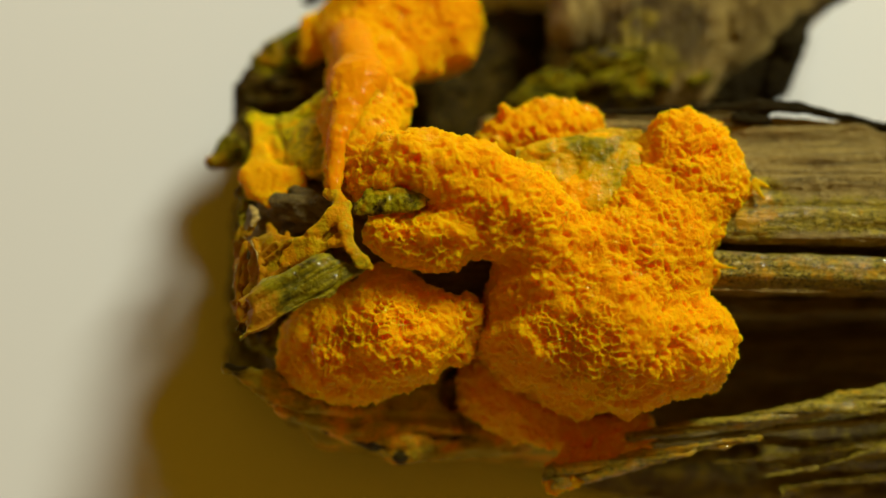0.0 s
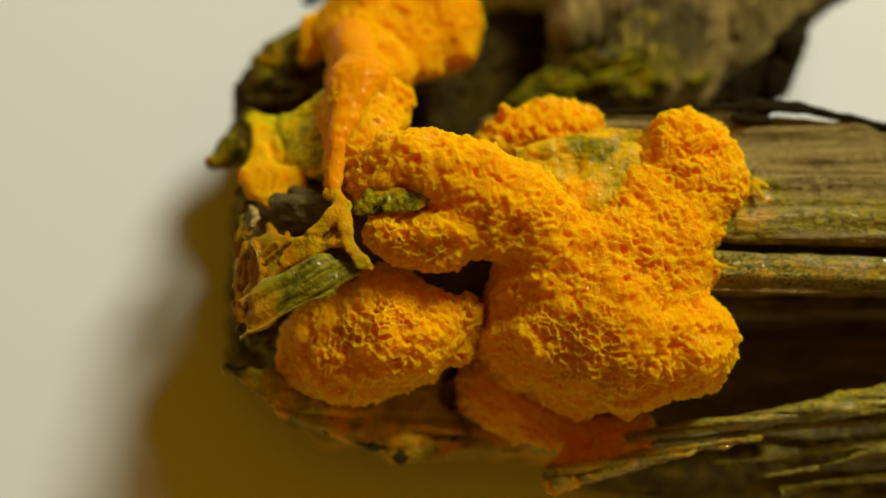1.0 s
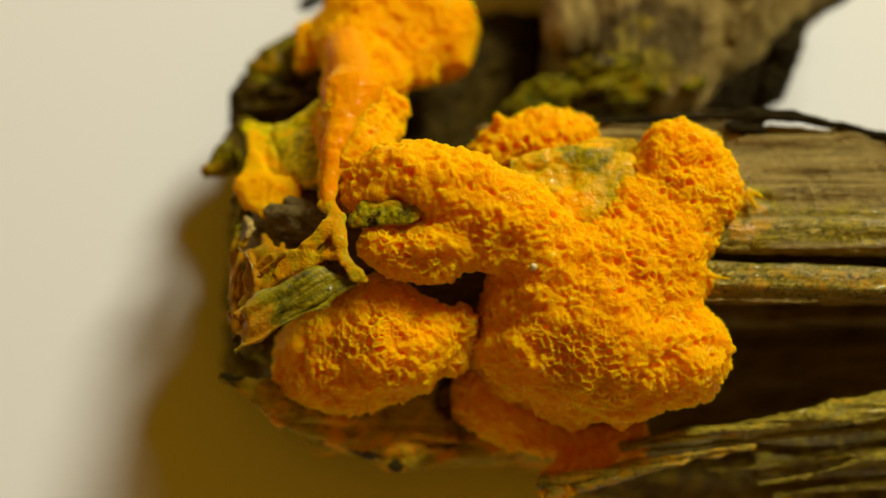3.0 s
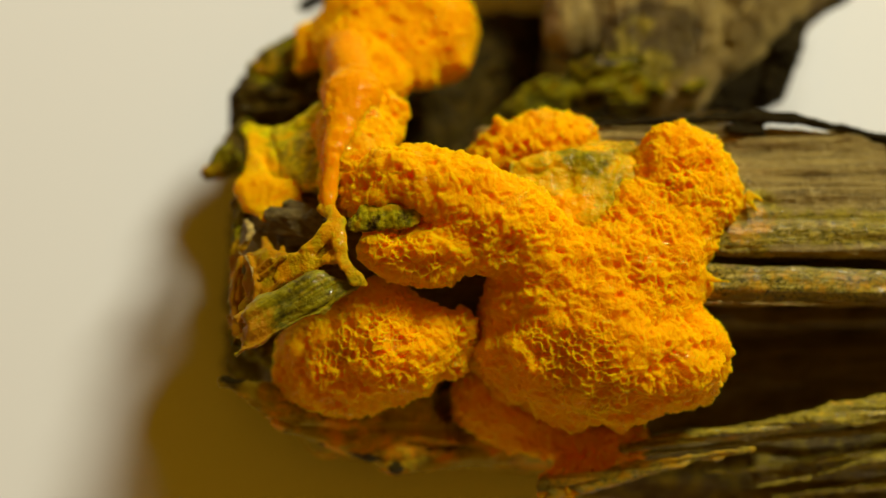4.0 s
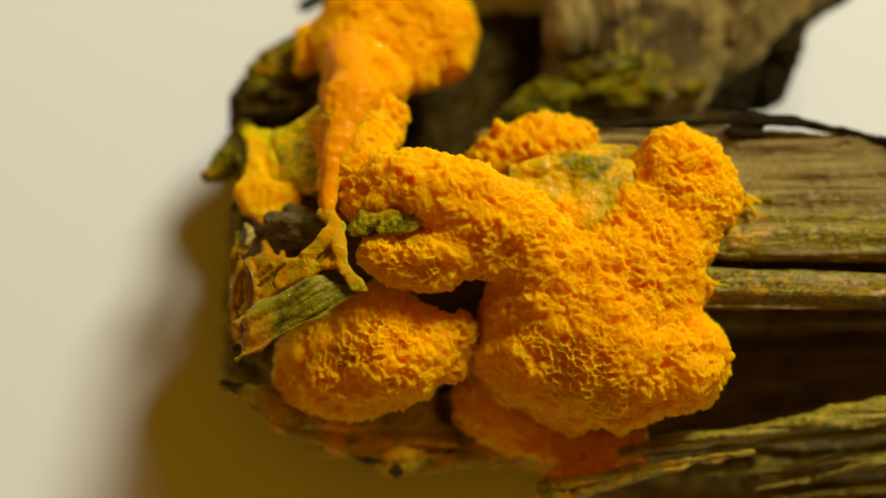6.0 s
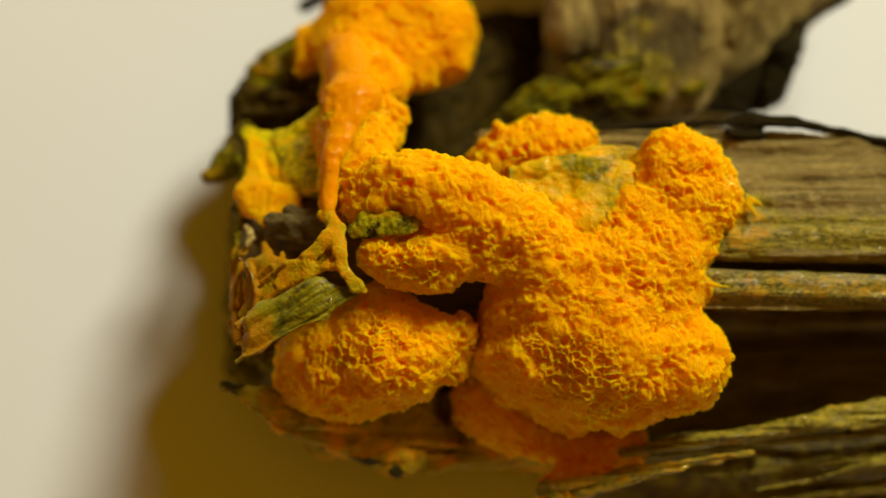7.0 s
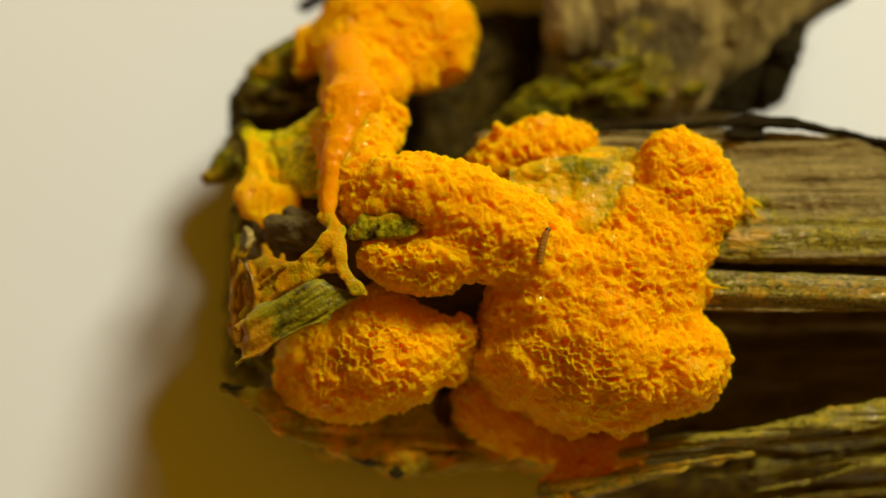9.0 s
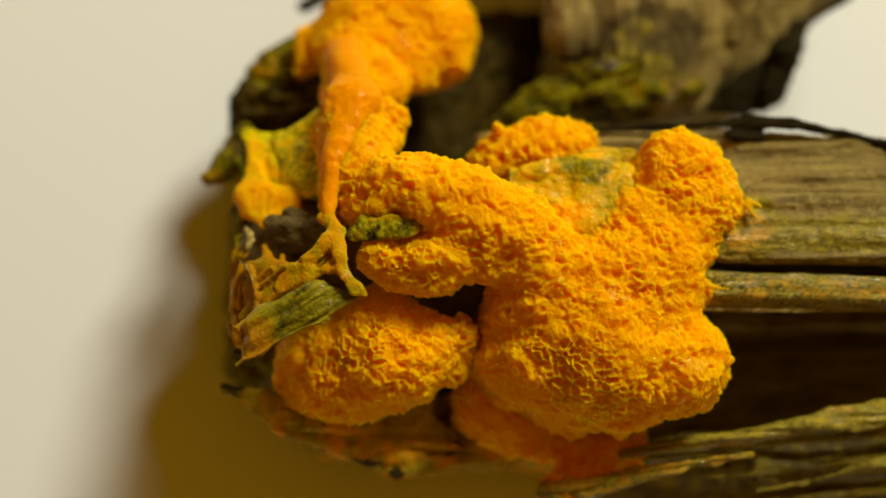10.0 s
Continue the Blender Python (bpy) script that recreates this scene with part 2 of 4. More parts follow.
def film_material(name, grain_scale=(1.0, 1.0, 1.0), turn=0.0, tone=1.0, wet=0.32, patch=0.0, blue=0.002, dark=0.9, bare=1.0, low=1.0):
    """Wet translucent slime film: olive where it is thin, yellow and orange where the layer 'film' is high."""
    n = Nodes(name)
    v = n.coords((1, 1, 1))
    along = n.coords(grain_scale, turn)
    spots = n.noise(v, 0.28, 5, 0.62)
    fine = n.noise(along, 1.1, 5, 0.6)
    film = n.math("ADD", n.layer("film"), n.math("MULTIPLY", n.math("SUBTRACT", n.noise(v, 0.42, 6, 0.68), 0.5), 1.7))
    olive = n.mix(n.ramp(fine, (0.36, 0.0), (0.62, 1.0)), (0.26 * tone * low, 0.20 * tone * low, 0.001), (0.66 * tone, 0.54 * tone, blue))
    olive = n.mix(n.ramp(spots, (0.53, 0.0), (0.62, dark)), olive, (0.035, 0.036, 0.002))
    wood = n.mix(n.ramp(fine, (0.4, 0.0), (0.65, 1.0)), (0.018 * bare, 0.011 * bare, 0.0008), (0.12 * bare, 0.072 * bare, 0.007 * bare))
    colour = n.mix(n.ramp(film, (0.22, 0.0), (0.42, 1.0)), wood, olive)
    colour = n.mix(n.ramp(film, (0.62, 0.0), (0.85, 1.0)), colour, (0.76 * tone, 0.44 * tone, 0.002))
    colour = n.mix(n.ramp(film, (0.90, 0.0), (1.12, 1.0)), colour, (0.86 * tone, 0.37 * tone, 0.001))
    if patch:
        bare = n.math("SUBTRACT", n.noise(v, 0.27, 5, 0.62), n.math("MULTIPLY", n.layer("film"), 0.12))
        colour = n.mix(n.ramp(bare, (0.50 - patch, 0.0), (0.56 - patch, 0.85)), colour, n.mix(fine, (0.03, 0.032, 0.001), (0.17, 0.15, 0.004)))
    n.set(Base_Color=colour, Roughness=0.5, Specular_IOR_Level=0.12 if wet > 0.1 else 0.03, Subsurface_Weight=0.3, Subsurface_Radius=(1.0, 0.5, 0.05),
          Subsurface_Scale=0.0008, Coat_Weight=wet, Coat_Roughness=0.05)
    low = n.bump(n.noise(v, 0.7, 3), 0.0004, 0.5)
    mid = n.bump(fine, 0.0002, 0.7, low)
    n.set(Normal=n.bump(n.noise(v, 2.6, 3, 0.6), 0.00022, 0.8, mid), Coat_Normal=n.bump(n.noise(v, 1.1, 1, 0.5), 0.0004, 1.0))
    return n.m


def saddle_material():
    """Wet yellow slime film with soft olive windows where the layer 'film' is low."""
    n = Nodes("wet_yellow_film")
    v = n.coords((1, 1, 1))
    fine = n.noise(v, 0.9, 4, 0.6)
    thick = n.math("ADD", n.layer("film"), n.math("MULTIPLY", n.math("SUBTRACT", n.noise(n.coords((0.8, 1.2, 1)), 0.21, 3, 0.5), 0.5), 2.4))
    green = n.mix(n.ramp(fine, (0.36, 0.0), (0.64, 1.0)), (0.15, 0.115, 0.0005), (0.40, 0.29, 0.0005))
    yellow = n.mix(n.ramp(fine, (0.40, 0.0), (0.66, 1.0)), (0.60, 0.36, 0.0004), (0.80, 0.41, 0.0004))
    colour = n.mix(n.ramp(thick, (0.46, 0.0), (0.72, 1.0)), green, yellow)
    colour = n.mix(n.ramp(thick, (0.98, 0.0), (1.35, 1.0)), colour, (0.92, 0.43, 0.0004))
    n.set(Base_Color=colour, Roughness=0.42, Specular_IOR_Level=0.06, Subsurface_Weight=0.5, Subsurface_Radius=(1.0, 0.5, 0.05),
          Subsurface_Scale=0.0014, Coat_Weight=0.13, Coat_Roughness=0.06)
    low = n.bump(n.noise(v, 0.35, 3), 0.0012, 0.7)
    n.set(Normal=n.bump(n.noise(v, 1.3, 3, 0.6), 0.0004, 0.6, low), Coat_Normal=n.bump(n.noise(v, 0.7, 2, 0.5), 0.0007, 1.0))
    return n.m


def lip_material():
    """Thin orange film over rotten bark; where the layer 'film' is high, bare black bark and the painted shade of two
    gaps.
    """
    n = Nodes("filmed_bark")
    v = n.coords((1, 1, 1))
    blot = n.noise(v, 0.26, 5, 0.62)
    fine = n.noise(v, 1.2, 4, 0.6)
    colour = n.ramp(blot, (0.46, (0.42, 0.32, 0.010)), (0.55, (0.62, 0.37, 0.006)), (0.64, (0.86, 0.39, 0.004)))
    colour = n.mix(n.ramp(n.noise(n.coords((0.7, 1, 1)), 0.35, 5, 0.62), (0.52, 0.0), (0.66, 0.85)), colour, (0.17, 0.13, 0.008))
    bark = n.math("ADD", n.layer("film"), n.math("MULTIPLY", n.math("SUBTRACT", n.noise(n.coords((0.5, 1, 1)), 0.6, 5, 0.65), 0.5), 1.5))
    colour = n.mix(n.ramp(bark, (0.50, 0.0), (0.74, 0.95)), colour, n.mix(fine, (0.010, 0.009, 0.002), (0.045, 0.036, 0.006)))
    n.set(Base_Color=colour, Roughness=0.5, Specular_IOR_Level=0.1, Coat_Weight=0.05, Coat_Roughness=0.1)
    n.set(Normal=n.bump(n.noise(v, 2.4, 3, 0.6), 0.0002, 0.8, n.bump(fine, 0.0003, 0.8)))
    return n.m


def paper_material():
    n = Nodes("white_paper")
    v = n.coords((1, 1, 1))
    f = n.noise(v, 0.9, 4, 0.6)
    n.set(Base_Color=n.mix(n.noise(v, 0.01, 2), (0.80, 0.79, 0.765), (0.83, 0.82, 0.80)), Roughness=0.85, Normal=n.bump(f, 0.00006, 0.4))
    return n.m


SLIME, PAPER = slime_material(), paper_material()
WOOD = wood_material("rotten_wood", (0.05, 0.9, 0.9), (0.7, 2.2, 2.2), 0.0, 1.5)
LEDGE = wood_material("wet_mossy_wood", (0.05, 0.9, 0.9), (0.5, 2.0, 2.0), 0.0, 1.7, 0.32, 0.05)
WOOD_BACK = wood_material("weathered_wood", (0.7, 0.07, 0.7), (1.6, 0.3, 1.6), 0.0, 1.6, 0.0)
FIBRE = wood_material("pale_fibre", (0.3, 0.9, 0.9), (0.7, 2.2, 2.2), 0.0, 2.2)
WOOD_PLANK = film_material("filmed_plank", (0.10, 1.6, 1.6), 31.0, 0.48, 0.32, 0.0, 0.002, 0.6)
# Near-black wood; on the stub's rim it stands in for the underside's shade.
WOOD_BLACK = wood_material("black_wood", (0.12, 0.7, 0.7), (0.6, 1.6, 1.6), 0.0, 0.12, 0.0)
WOOD_MID = wood_material("wet_brown_wood", (0.08, 0.9, 0.9), (0.5, 2.0, 2.0), 0.0, 0.8)
WEB_FILM = film_material("thin_film", (1.0, 1.0, 1.0), 0.0, 0.6, 0.1)
TORN_FILM = film_material("torn_brown_film", (0.5, 1.0, 1.0), 20.0, 0.42, 0.06, 0.0, 0.001, 0.8)
SHARD = wood_material("wet_grey_wood", (0.10, 1.0, 1.0), (0.4, 2.0, 2.0), -8.0, 0.8, 0.2)
# Dimmer than mottled_wet_wood: shade of the gap behind the column, set in colour.
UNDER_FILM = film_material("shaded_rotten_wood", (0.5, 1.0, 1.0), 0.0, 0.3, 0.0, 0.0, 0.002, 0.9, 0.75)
LIP_FILM = lip_material()
# Darker copy of rotten_wood: the hollow's shade is put into its colour.
WOOD_HOLLOW = wood_material("wet_shade_dark_wood", (0.06, 0.9, 0.9), (0.3, 1.8, 1.8), 0.0, 0.9, 0.1)
STRAND = film_material("drawn_strands", (1.0, 1.0, 1.0), 0.0, 0.7, 0.08, 0.0, 0.001, 0.5)
SHEET = film_material("thin_brown_film", (0.4, 1.0, 1.0), 30.0, 0.46, 0.06, 0.0, 0.001, 0.7)
SADDLE_FILM = saddle_material()
BRIDGE_FILM = film_material("stretched_film", (0.5, 1.6, 1.0), 0.0, 1.35, 0.1, 0.0, 0.002, 0.4, 1.0, 1.1)
ROOT_FILM = film_material("mossy_root", (0.5, 1.0, 1.0), 20.0, 0.38, 0.06, 0.0, 0.002, 0.85, 0.9)
STUB_FILM = film_material("mottled_wet_wood", (0.3, 1.2, 1.2), 0.0, 0.36, 0.08, 0.0, 0.002, 0.9, 1.0)

# ------------------------------------------------------------------ table and paper


def slab(name, lo, hi, material):
    bm = bmesh.new()
    bmesh.ops.create_cube(bm, size=1.0)
    for v in bm.verts:
        v.co = [lo[k] if v.co[k] < 0 else hi[k] for k in range(3)]
    bmesh.ops.bevel(bm, geom=bm.edges[:], offset=0.0002, segments=2, affect="EDGES")
    me = bpy.data.meshes.new(name)
    bm.to_mesh(me)
    me.materials.append(material)
    return new(name, me)


tagged(slab("ground", (-0.9, -0.6, -0.04), (0.9, 0.7, 0.0), PAPER), "smooth white paper sheet covering the table", "table", kind="structure")

# ------------------------------------------------------------------ rotten log


def grow(bounds, step, build, seed, rough, fibre=(0.12, 1, 1), films=(), coat=0.0, turn=0.0):
    field = Field(*bounds, step)
    build(field)
    p, q = field.surface()
    p = relax(p, q, 2)
    nrm = normals(p, q)
    ca, sa = math.cos(radians(turn)), math.sin(radians(turn))
    s = np.stack([ca * p[:, 0] + sa * p[:, 1], -sa * p[:, 0] + ca * p[:, 1], p[:, 2]], 1) * fibre
    d = rough * (fbm(s * 0.22, 5, seed) + 0.5 * fbm(s * 1.1, 3, seed + 9))
    d -= rough * 0.9 * np.maximum(0, 0.12 - np.abs(fbm(s * 0.16 + 40, 2, seed + 20))) / 0.12
    d += min(1.0, rough) * (0.26 * fbm(p * 1.2, 2, seed + 30) + 0.16 * fbm(p * 2.6, 2, seed + 33))
    p = p + nrm * d[:, None]
    film = np.full(len(p), coat)
    for c, r, w in films:
        film = np.maximum(film, w * np.clip(1.5 - np.linalg.norm((p - c) / r, axis=1), 0, 1))
    p[:, 2] = np.maximum(p[:, 2], 0.02)
    return p, q, film


def log_body(f):
    f.rod((-17.0, 3.4, 24.0), (81.1, 8.9, 24.0), 9.73, 7.30, 0.9, 3)
    f.rod((-20.6, -2.0, 16.0), (82.9, 4.7, 18.0), 8.34, 9.73, 0.9, 3)
    # long fibres of the top, side by side
    f.rod((5.7, 15.6, 27.0), (53.8, 14.7, 28.0), 2.36, 2.36, 1.5, 1.5)
    f.rod((53.8, 14.7, 28.0), (80.3, 12.0, 27.0), 2.36, 2.36, 1.5, 1.5)
    f.rod((8.6, 11.1, 30.0), (79.0, 9.7, 30.0), 2.50, 2.64, 1.5, 1.5)
    f.rod((8.5, 7.0, 31.5), (78.4, 6.3, 31.0), 2.50, 2.64, 1.5, 1.2)
    f.rod((8.4, 3.4, 32.5), (77.8, 3.0, 32.0), 2.36, 2.36, 1.4, 1.2)
    f.rod((8.4, -0.2, 33.0), (77.2, -0.6, 33.0), 1.39, 1.39, 1.8, 1)
    f.rod((8.4, 1.8, 33.0), (77.3, 1.5, 33.0), 1.67, 1.67, 1.6, 1)
    f.rod((8.9, 2.7, 20.0), (81.6, -2.8, 20.0), 4.17, 4.17, 1.4, 2)
    f.rod((18.9, -2.7, 36.0), (75.9, -3.0, 36.0), 0.42, 0.35, 6.0, 0.2, cut=True)
    f.rod((1.1, -9.0, 34.0), (78.0, -13.3, 28.0), 3.61, 4.59, 2.4, 0.8, cut=True)
    f.rod((-16.0, -2.1, 36.0), (4.7, -5.4, 34.0), 1.81, 3.48, 2.4, 1.5, cut=True)
    f.rod((47.2, 8.1, 36.0), (48.1, 8.1, 36.0), 0.49, 0.42, 1.5, 0.5, cut=True)
    f.rod((48.1, 6.0, 36.5), (69.2, 5.5, 36.5), 0.28, 0.42, 2, 0.4, cut=True)


def ledge(f):
    f.rod((22.8, -3.9, 33.0), (76.9, -4.0, 33.0), 1.39, 1.39, 1.6, 1)
    f.rod((22.8, -5.6, 33.0), (76.8, -5.8, 33.0), 1.11, 1.11, 1.6, 1)
    f.rod((22.7, -7.3, 33.4), (76.5, -7.5, 33.4), 0.21, 0.21, 1.8, 0.3)
    f.rod((23.4, -3.7, 27.0), (79.1, -3.9, 27.0), 2.36, 2.36, 1.4, 1)


def flange_plank(a, b, ra, rb, flat):
    """One layer of the lower flange."""
    def build(f):
        f.rod(a, b, ra, rb, flat, 1)
    return build


def flange_base(f):
    f.rod((42.0, -26.4, 17.0), (80.2, -23.3, 20.0), 2.20, 3.60, 1.0, 1.5)
    f.rod((24.0, -24.4, 19.0), (80.4, -19.3, 20.0), 1.60, 2.43, 1.0, 1.5)
    # Low mass added to darken the shadowed paper below the flange.
    f.rod((20.0, -23.0, 4.0), (85.1, -27.0, 5.0), 6.00, 8.60, 0.8, 3)


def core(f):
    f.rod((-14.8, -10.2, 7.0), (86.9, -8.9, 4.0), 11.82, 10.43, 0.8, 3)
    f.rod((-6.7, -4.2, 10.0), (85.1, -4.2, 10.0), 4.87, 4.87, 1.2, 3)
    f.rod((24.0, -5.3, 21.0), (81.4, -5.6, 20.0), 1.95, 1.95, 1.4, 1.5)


def lower_lip(f):
    f.rod((-28.2, -16.7, 30.0), (-19.3, -19.9, 26.5), 0.66, 2.95, 0.7, 2)
    f.rod((-19.3, -19.9, 26.5), (-6.2, -23.7, 21.5), 2.95, 3.75, 0.8, 2)
    f.rod((-6.2, -23.7, 21.5), (14.9, -22.7, 17.0), 3.75, 3.07, 0.8, 2)
    f.rod((-14.4, -19.1, 11.0), (15.5, -18.8, 9.0), 5.61, 7.81, 1.0, 3)
    f.rod((-17.5, -17.4, 22.5), (5.8, -17.6, 19.0), 3.83, 4.04, 1.0, 3)
    f.rod((0.6, -16.3, 32.0), (0.9, -18.9, 24.0), 1.15, 1.64, 4.0, 1.5, cut=True)
    f.rod((3.2, -21.2, 25.0), (2.4, -22.4, 22.0), 1.04, 1.05, 2.5, 1.5, cut=True)


def broken_end(f):
    """The ragged cut end with its rim, and the dark hollow behind it."""
    # The first two rods are unseen fill that stops light leaking onto the paper.
    f.rod((-27.3, 16.0, 5.0), (-26.7, -9.9, 5.0), 3.82, 4.17, 1.0, 3)
    f.rod((-26.0, 18.1, 10.0), (-24.5, 5.6, 14.0), 3.82, 3.82, 1.2, 3)
    f.rod((-24.4, 5.5, 18.0), (-23.1, -10.5, 20.0), 3.48, 3.82, 1.0, 3)
    f.rod((-18.4, 4.5, 15.0), (-17.2, -10.2, 18.0), 5.21, 5.21, 0.9, 3)
    f.rod((-26.5, 9.4, 28.0), (-26.4, 6.1, 29.0), 1.04, 0.90, 1.5, 1)
    f.rod((-26.6, 5.5, 30.0), (-26.5, -1.3, 32.0), 0.56, 0.63, 2.0, 1)
    f.rod((-26.5, -1.3, 32.0), (-26.3, -8.1, 33.0), 0.63, 0.70, 2.0, 1)
    f.rod((-26.3, -8.1, 33.0), (-25.6, -13.3, 34.0), 0.70, 0.56, 2.0, 1)
    f.rod((-25.1, -4.6, 30.0), (-17.7, -2.8, 32.0), 1.95, 2.08, 0.8, 2)
    f.rod((-24.8, -9.4, 32.0), (-20.4, -8.1, 33.0), 1.67, 1.95, 0.8, 2)


def film_bridge(f):
    """Film hung between the stub, the end's rim and the column, with drawn-in edges."""
    f.rod((-26.3, 17.8, 27.0), (-21.4, 15.5, 28.0), 0.63, 1.11, 0.8, 2)
    f.rod((-21.4, 15.5, 28.0), (-16.1, 18.4, 33.0), 1.11, 1.11, 0.8, 2)
    f.rod((-21.3, 13.7, 28.0), (-15.5, 13.2, 34.0), 2.50, 2.50, 0.5, 2)
    f.rod((-21.5, 10.3, 29.0), (-15.1, 8.4, 35.0), 2.36, 2.08, 0.5, 2)
    f.rod((-26.0, 17.5, 27.0), (-24.7, 9.9, 29.0), 0.49, 0.83, 1.0, 2)
    f.rod((-15.1, 10.4, 36.0), (-14.6, 4.0, 38.0), 0.83, 1.11, 0.9, 1.5)
    f.rod((-16.8, 4.0, 38.0), (-17.6, 7.4, 26.0), 0.63, 0.56, 1.0, 0.5, cut=True)


def film_lump(f):
    f.rod((-24.2, 8.0, 31.0), (-20.2, 7.4, 32.5), 1.56, 1.25, 0.5, 1.5)
    f.rod((-24.5, 6.1, 32.0), (-23.0, 3.7, 34.0), 1.18, 0.51, 0.5, 1.5)
    f.rod((-20.4, 7.2, 32.5), (-18.1, 5.6, 34.0), 0.81, 0.22, 0.5, 1.2)
    f.rod((-23.6, 8.7, 31.0), (-24.9, 13.1, 29.5), 0.74, 0.38, 0.5, 1.2)
    f.rod((-25.4, 11.8, 30.0), (-26.1, 8.1, 31.0), 0.45, 0.37, 0.5, 1)
    f.rod((-21.8, 5.9, 33.0), (-21.8, 3.9, 34.5), 0.73, 0.22, 0.4, 1.2)
    f.rod((-20.7, 6.3, 33.0), (-19.8, 4.8, 34.2), 0.59, 0.15, 0.4, 1.2)
    f.rod((-25.4, 8.1, 31.0), (-25.5, 5.9, 31.5), 0.59, 0.44, 0.5, 1.2)


def upper_stub(f):
    f.rod((-28.6, 24.4, 17.0), (-17.8, 27.8, 17.0), 1.11, 4.17, 0.9, 2)
    f.rod((-27.6, 23.0, 15.0), (-16.8, 23.0, 19.0), 1.25, 2.64, 0.9, 2)
    f.rod((-24.4, 31.3, 16.0), (-16.3, 32.9, 17.0), 0.56, 2.92, 0.9, 2)
    f.rod((-24.3, 31.3, 17.0), (-16.7, 35.2, 18.0), 1.25, 2.36, 0.9, 2)
    f.rod((-28.2, 25.5, 17.0), (-24.3, 29.9, 17.0), 1.39, 1.81, 0.9, 2)
    f.rod((-25.0, 27.8, 17.0), (-17.0, 30.0, 18.0), 2.36, 2.78, 0.9, 2)
    f.rod((-29.5, 24.9, 19.0), (-26.6, 24.8, 17.0), 0.35, 1.11, 1.0, 1)
    f.rod((-25.2, 31.3, 19.0), (-24.6, 29.0, 17.0), 0.35, 0.97, 1.0, 1)
    f.rod((-18.6, 30.6, 8.0), (-13.4, 24.0, 10.0), 5.21, 6.26, 0.8, 3)
    # Three rods of hidden fill, added to block light down to the paper.
    f.rod((-28.5, 27.1, 4.0), (-25.4, 22.3, 4.0), 2.08, 4.17, 1.0, 3)
    f.rod((-26.9, 24.6, 15.0), (-18.2, 26.0, 12.0), 2.08, 4.87, 1.6, 2)
    f.rod((-27.8, 19.2, 12.0), (-25.3, 16.7, 12.0), 1.67, 3.48, 1.8, 2)
    f.rod((-28.5, 23.6, 17.0), (-28.9, 16.5, 13.0), 0.97, 1.11, 1.0, 2)
    f.rod((-26.5, 26.8, 17.5), (-27.5, 26.2, 19.5), 0.71, 0.16, 1, 0.8)
    f.rod((-25.0, 29.5, 17.5), (-24.7, 31.5, 20.0), 0.56, 0.24, 1, 0.8)
    f.rod((-22.6, 30.6, 18.0), (-20.9, 31.8, 20.0), 0.72, 0.24, 1, 0.8)
    f.rod((-27.3, 23.7, 18.0), (-28.6, 22.4, 20.0), 0.71, 0.16, 1, 0.8)
    f.rod((-26.4, 25.1, 19.0), (-17.8, 24.5, 22.0), 0.63, 0.93, 0.7, 0.8)
    f.rod((-26.4, 23.0, 19.0), (-17.8, 22.4, 22.0), 0.55, 0.77, 0.7, 0.8)
    f.rod((-24.0, 27.0, 19.5), (-17.5, 27.0, 22.0), 0.47, 0.70, 0.7, 0.8)
    # Unseen fill, added to block light under the film and the column.
    f.rod((-26.5, 17.6, 12.0), (-16.8, 17.9, 19.0), 3.05, 3.94, 1.0, 2)
    f.rod((-14.6, 27.1, 19.0), (-13.7, 11.9, 24.0), 3.35, 3.21, 1.0, 2)


def spur(f):
    f.rod((-31.9, 12.6, 24.0), (-29.4, 14.5, 23.0), 0.63, 1.32, 0.9, 1)
    f.rod((-29.4, 14.5, 23.0), (-27.8, 19.9, 20.0), 1.32, 1.67, 0.9, 2)
    f.rod((-31.9, 12.5, 23.0), (-26.7, 14.5, 20.0), 0.49, 1.25, 0.9, 1)
    f.rod((-29.4, 20.1, 12.0), (-28.1, 17.6, 12.0), 1.67, 2.08, 1.8, 2)


def plank(f):
    """The broad olive shard that juts out of the broken end."""
    f.rod((-9.3, -6.5, 43.0), (-15.3, -8.1, 43.0), 0.28, 2.08, 0.3, 0.6)
    f.rod((-9.9, -7.2, 43.0), (-14.7, -9.7, 42.5), 0.28, 0.97, 0.4, 0.6)
    f.rod((-15.3, -8.1, 43.0), (-22.2, -11.4, 42.5), 2.08, 2.08, 0.3, 0.6)
    f.rod((-14.7, -9.7, 42.5), (-22.9, -14.1, 42.0), 0.97, 0.97, 0.4, 0.6)
    f.rod((-21.6, -9.6, 42.0), (-25.1, -10.9, 41.0), 1.53, 0.56, 0.35, 0.6)
    f.rod((-22.2, -12.4, 42.0), (-25.3, -13.1, 41.0), 1.39, 0.42, 0.35, 0.6)
    f.rod((-22.5, -13.9, 42.0), (-25.3, -15.7, 41.0), 1.11, 0.28, 0.4, 0.6)


def dark_shard(f):
    f.rod((-21.9, 3.7, 35.0), (-13.3, 1.6, 39.0), 1.09, 0.92, 0.5, 0.5)
    f.rod((-22.1, 2.3, 34.0), (-14.2, 0.5, 38.0), 0.94, 0.85, 0.5, 0.5)
    f.rod((-19.8, 5.1, 34.5), (-16.0, 3.3, 37.5), 0.80, 0.71, 0.6, 0.5)
    f.rod((-21.0, 1.1, 32.5), (-15.6, -0.3, 36.0), 0.88, 0.72, 0.6, 0.5)
    f.rod((-23.3, 2.8, 28.0), (-22.5, 0.5, 28.0), 1.35, 1.04, 1.0, 1)
    f.rod((-21.5, 1.3, 24.0), (-16.8, 0.9, 25.0), 1.67, 1.51, 0.8, 1)


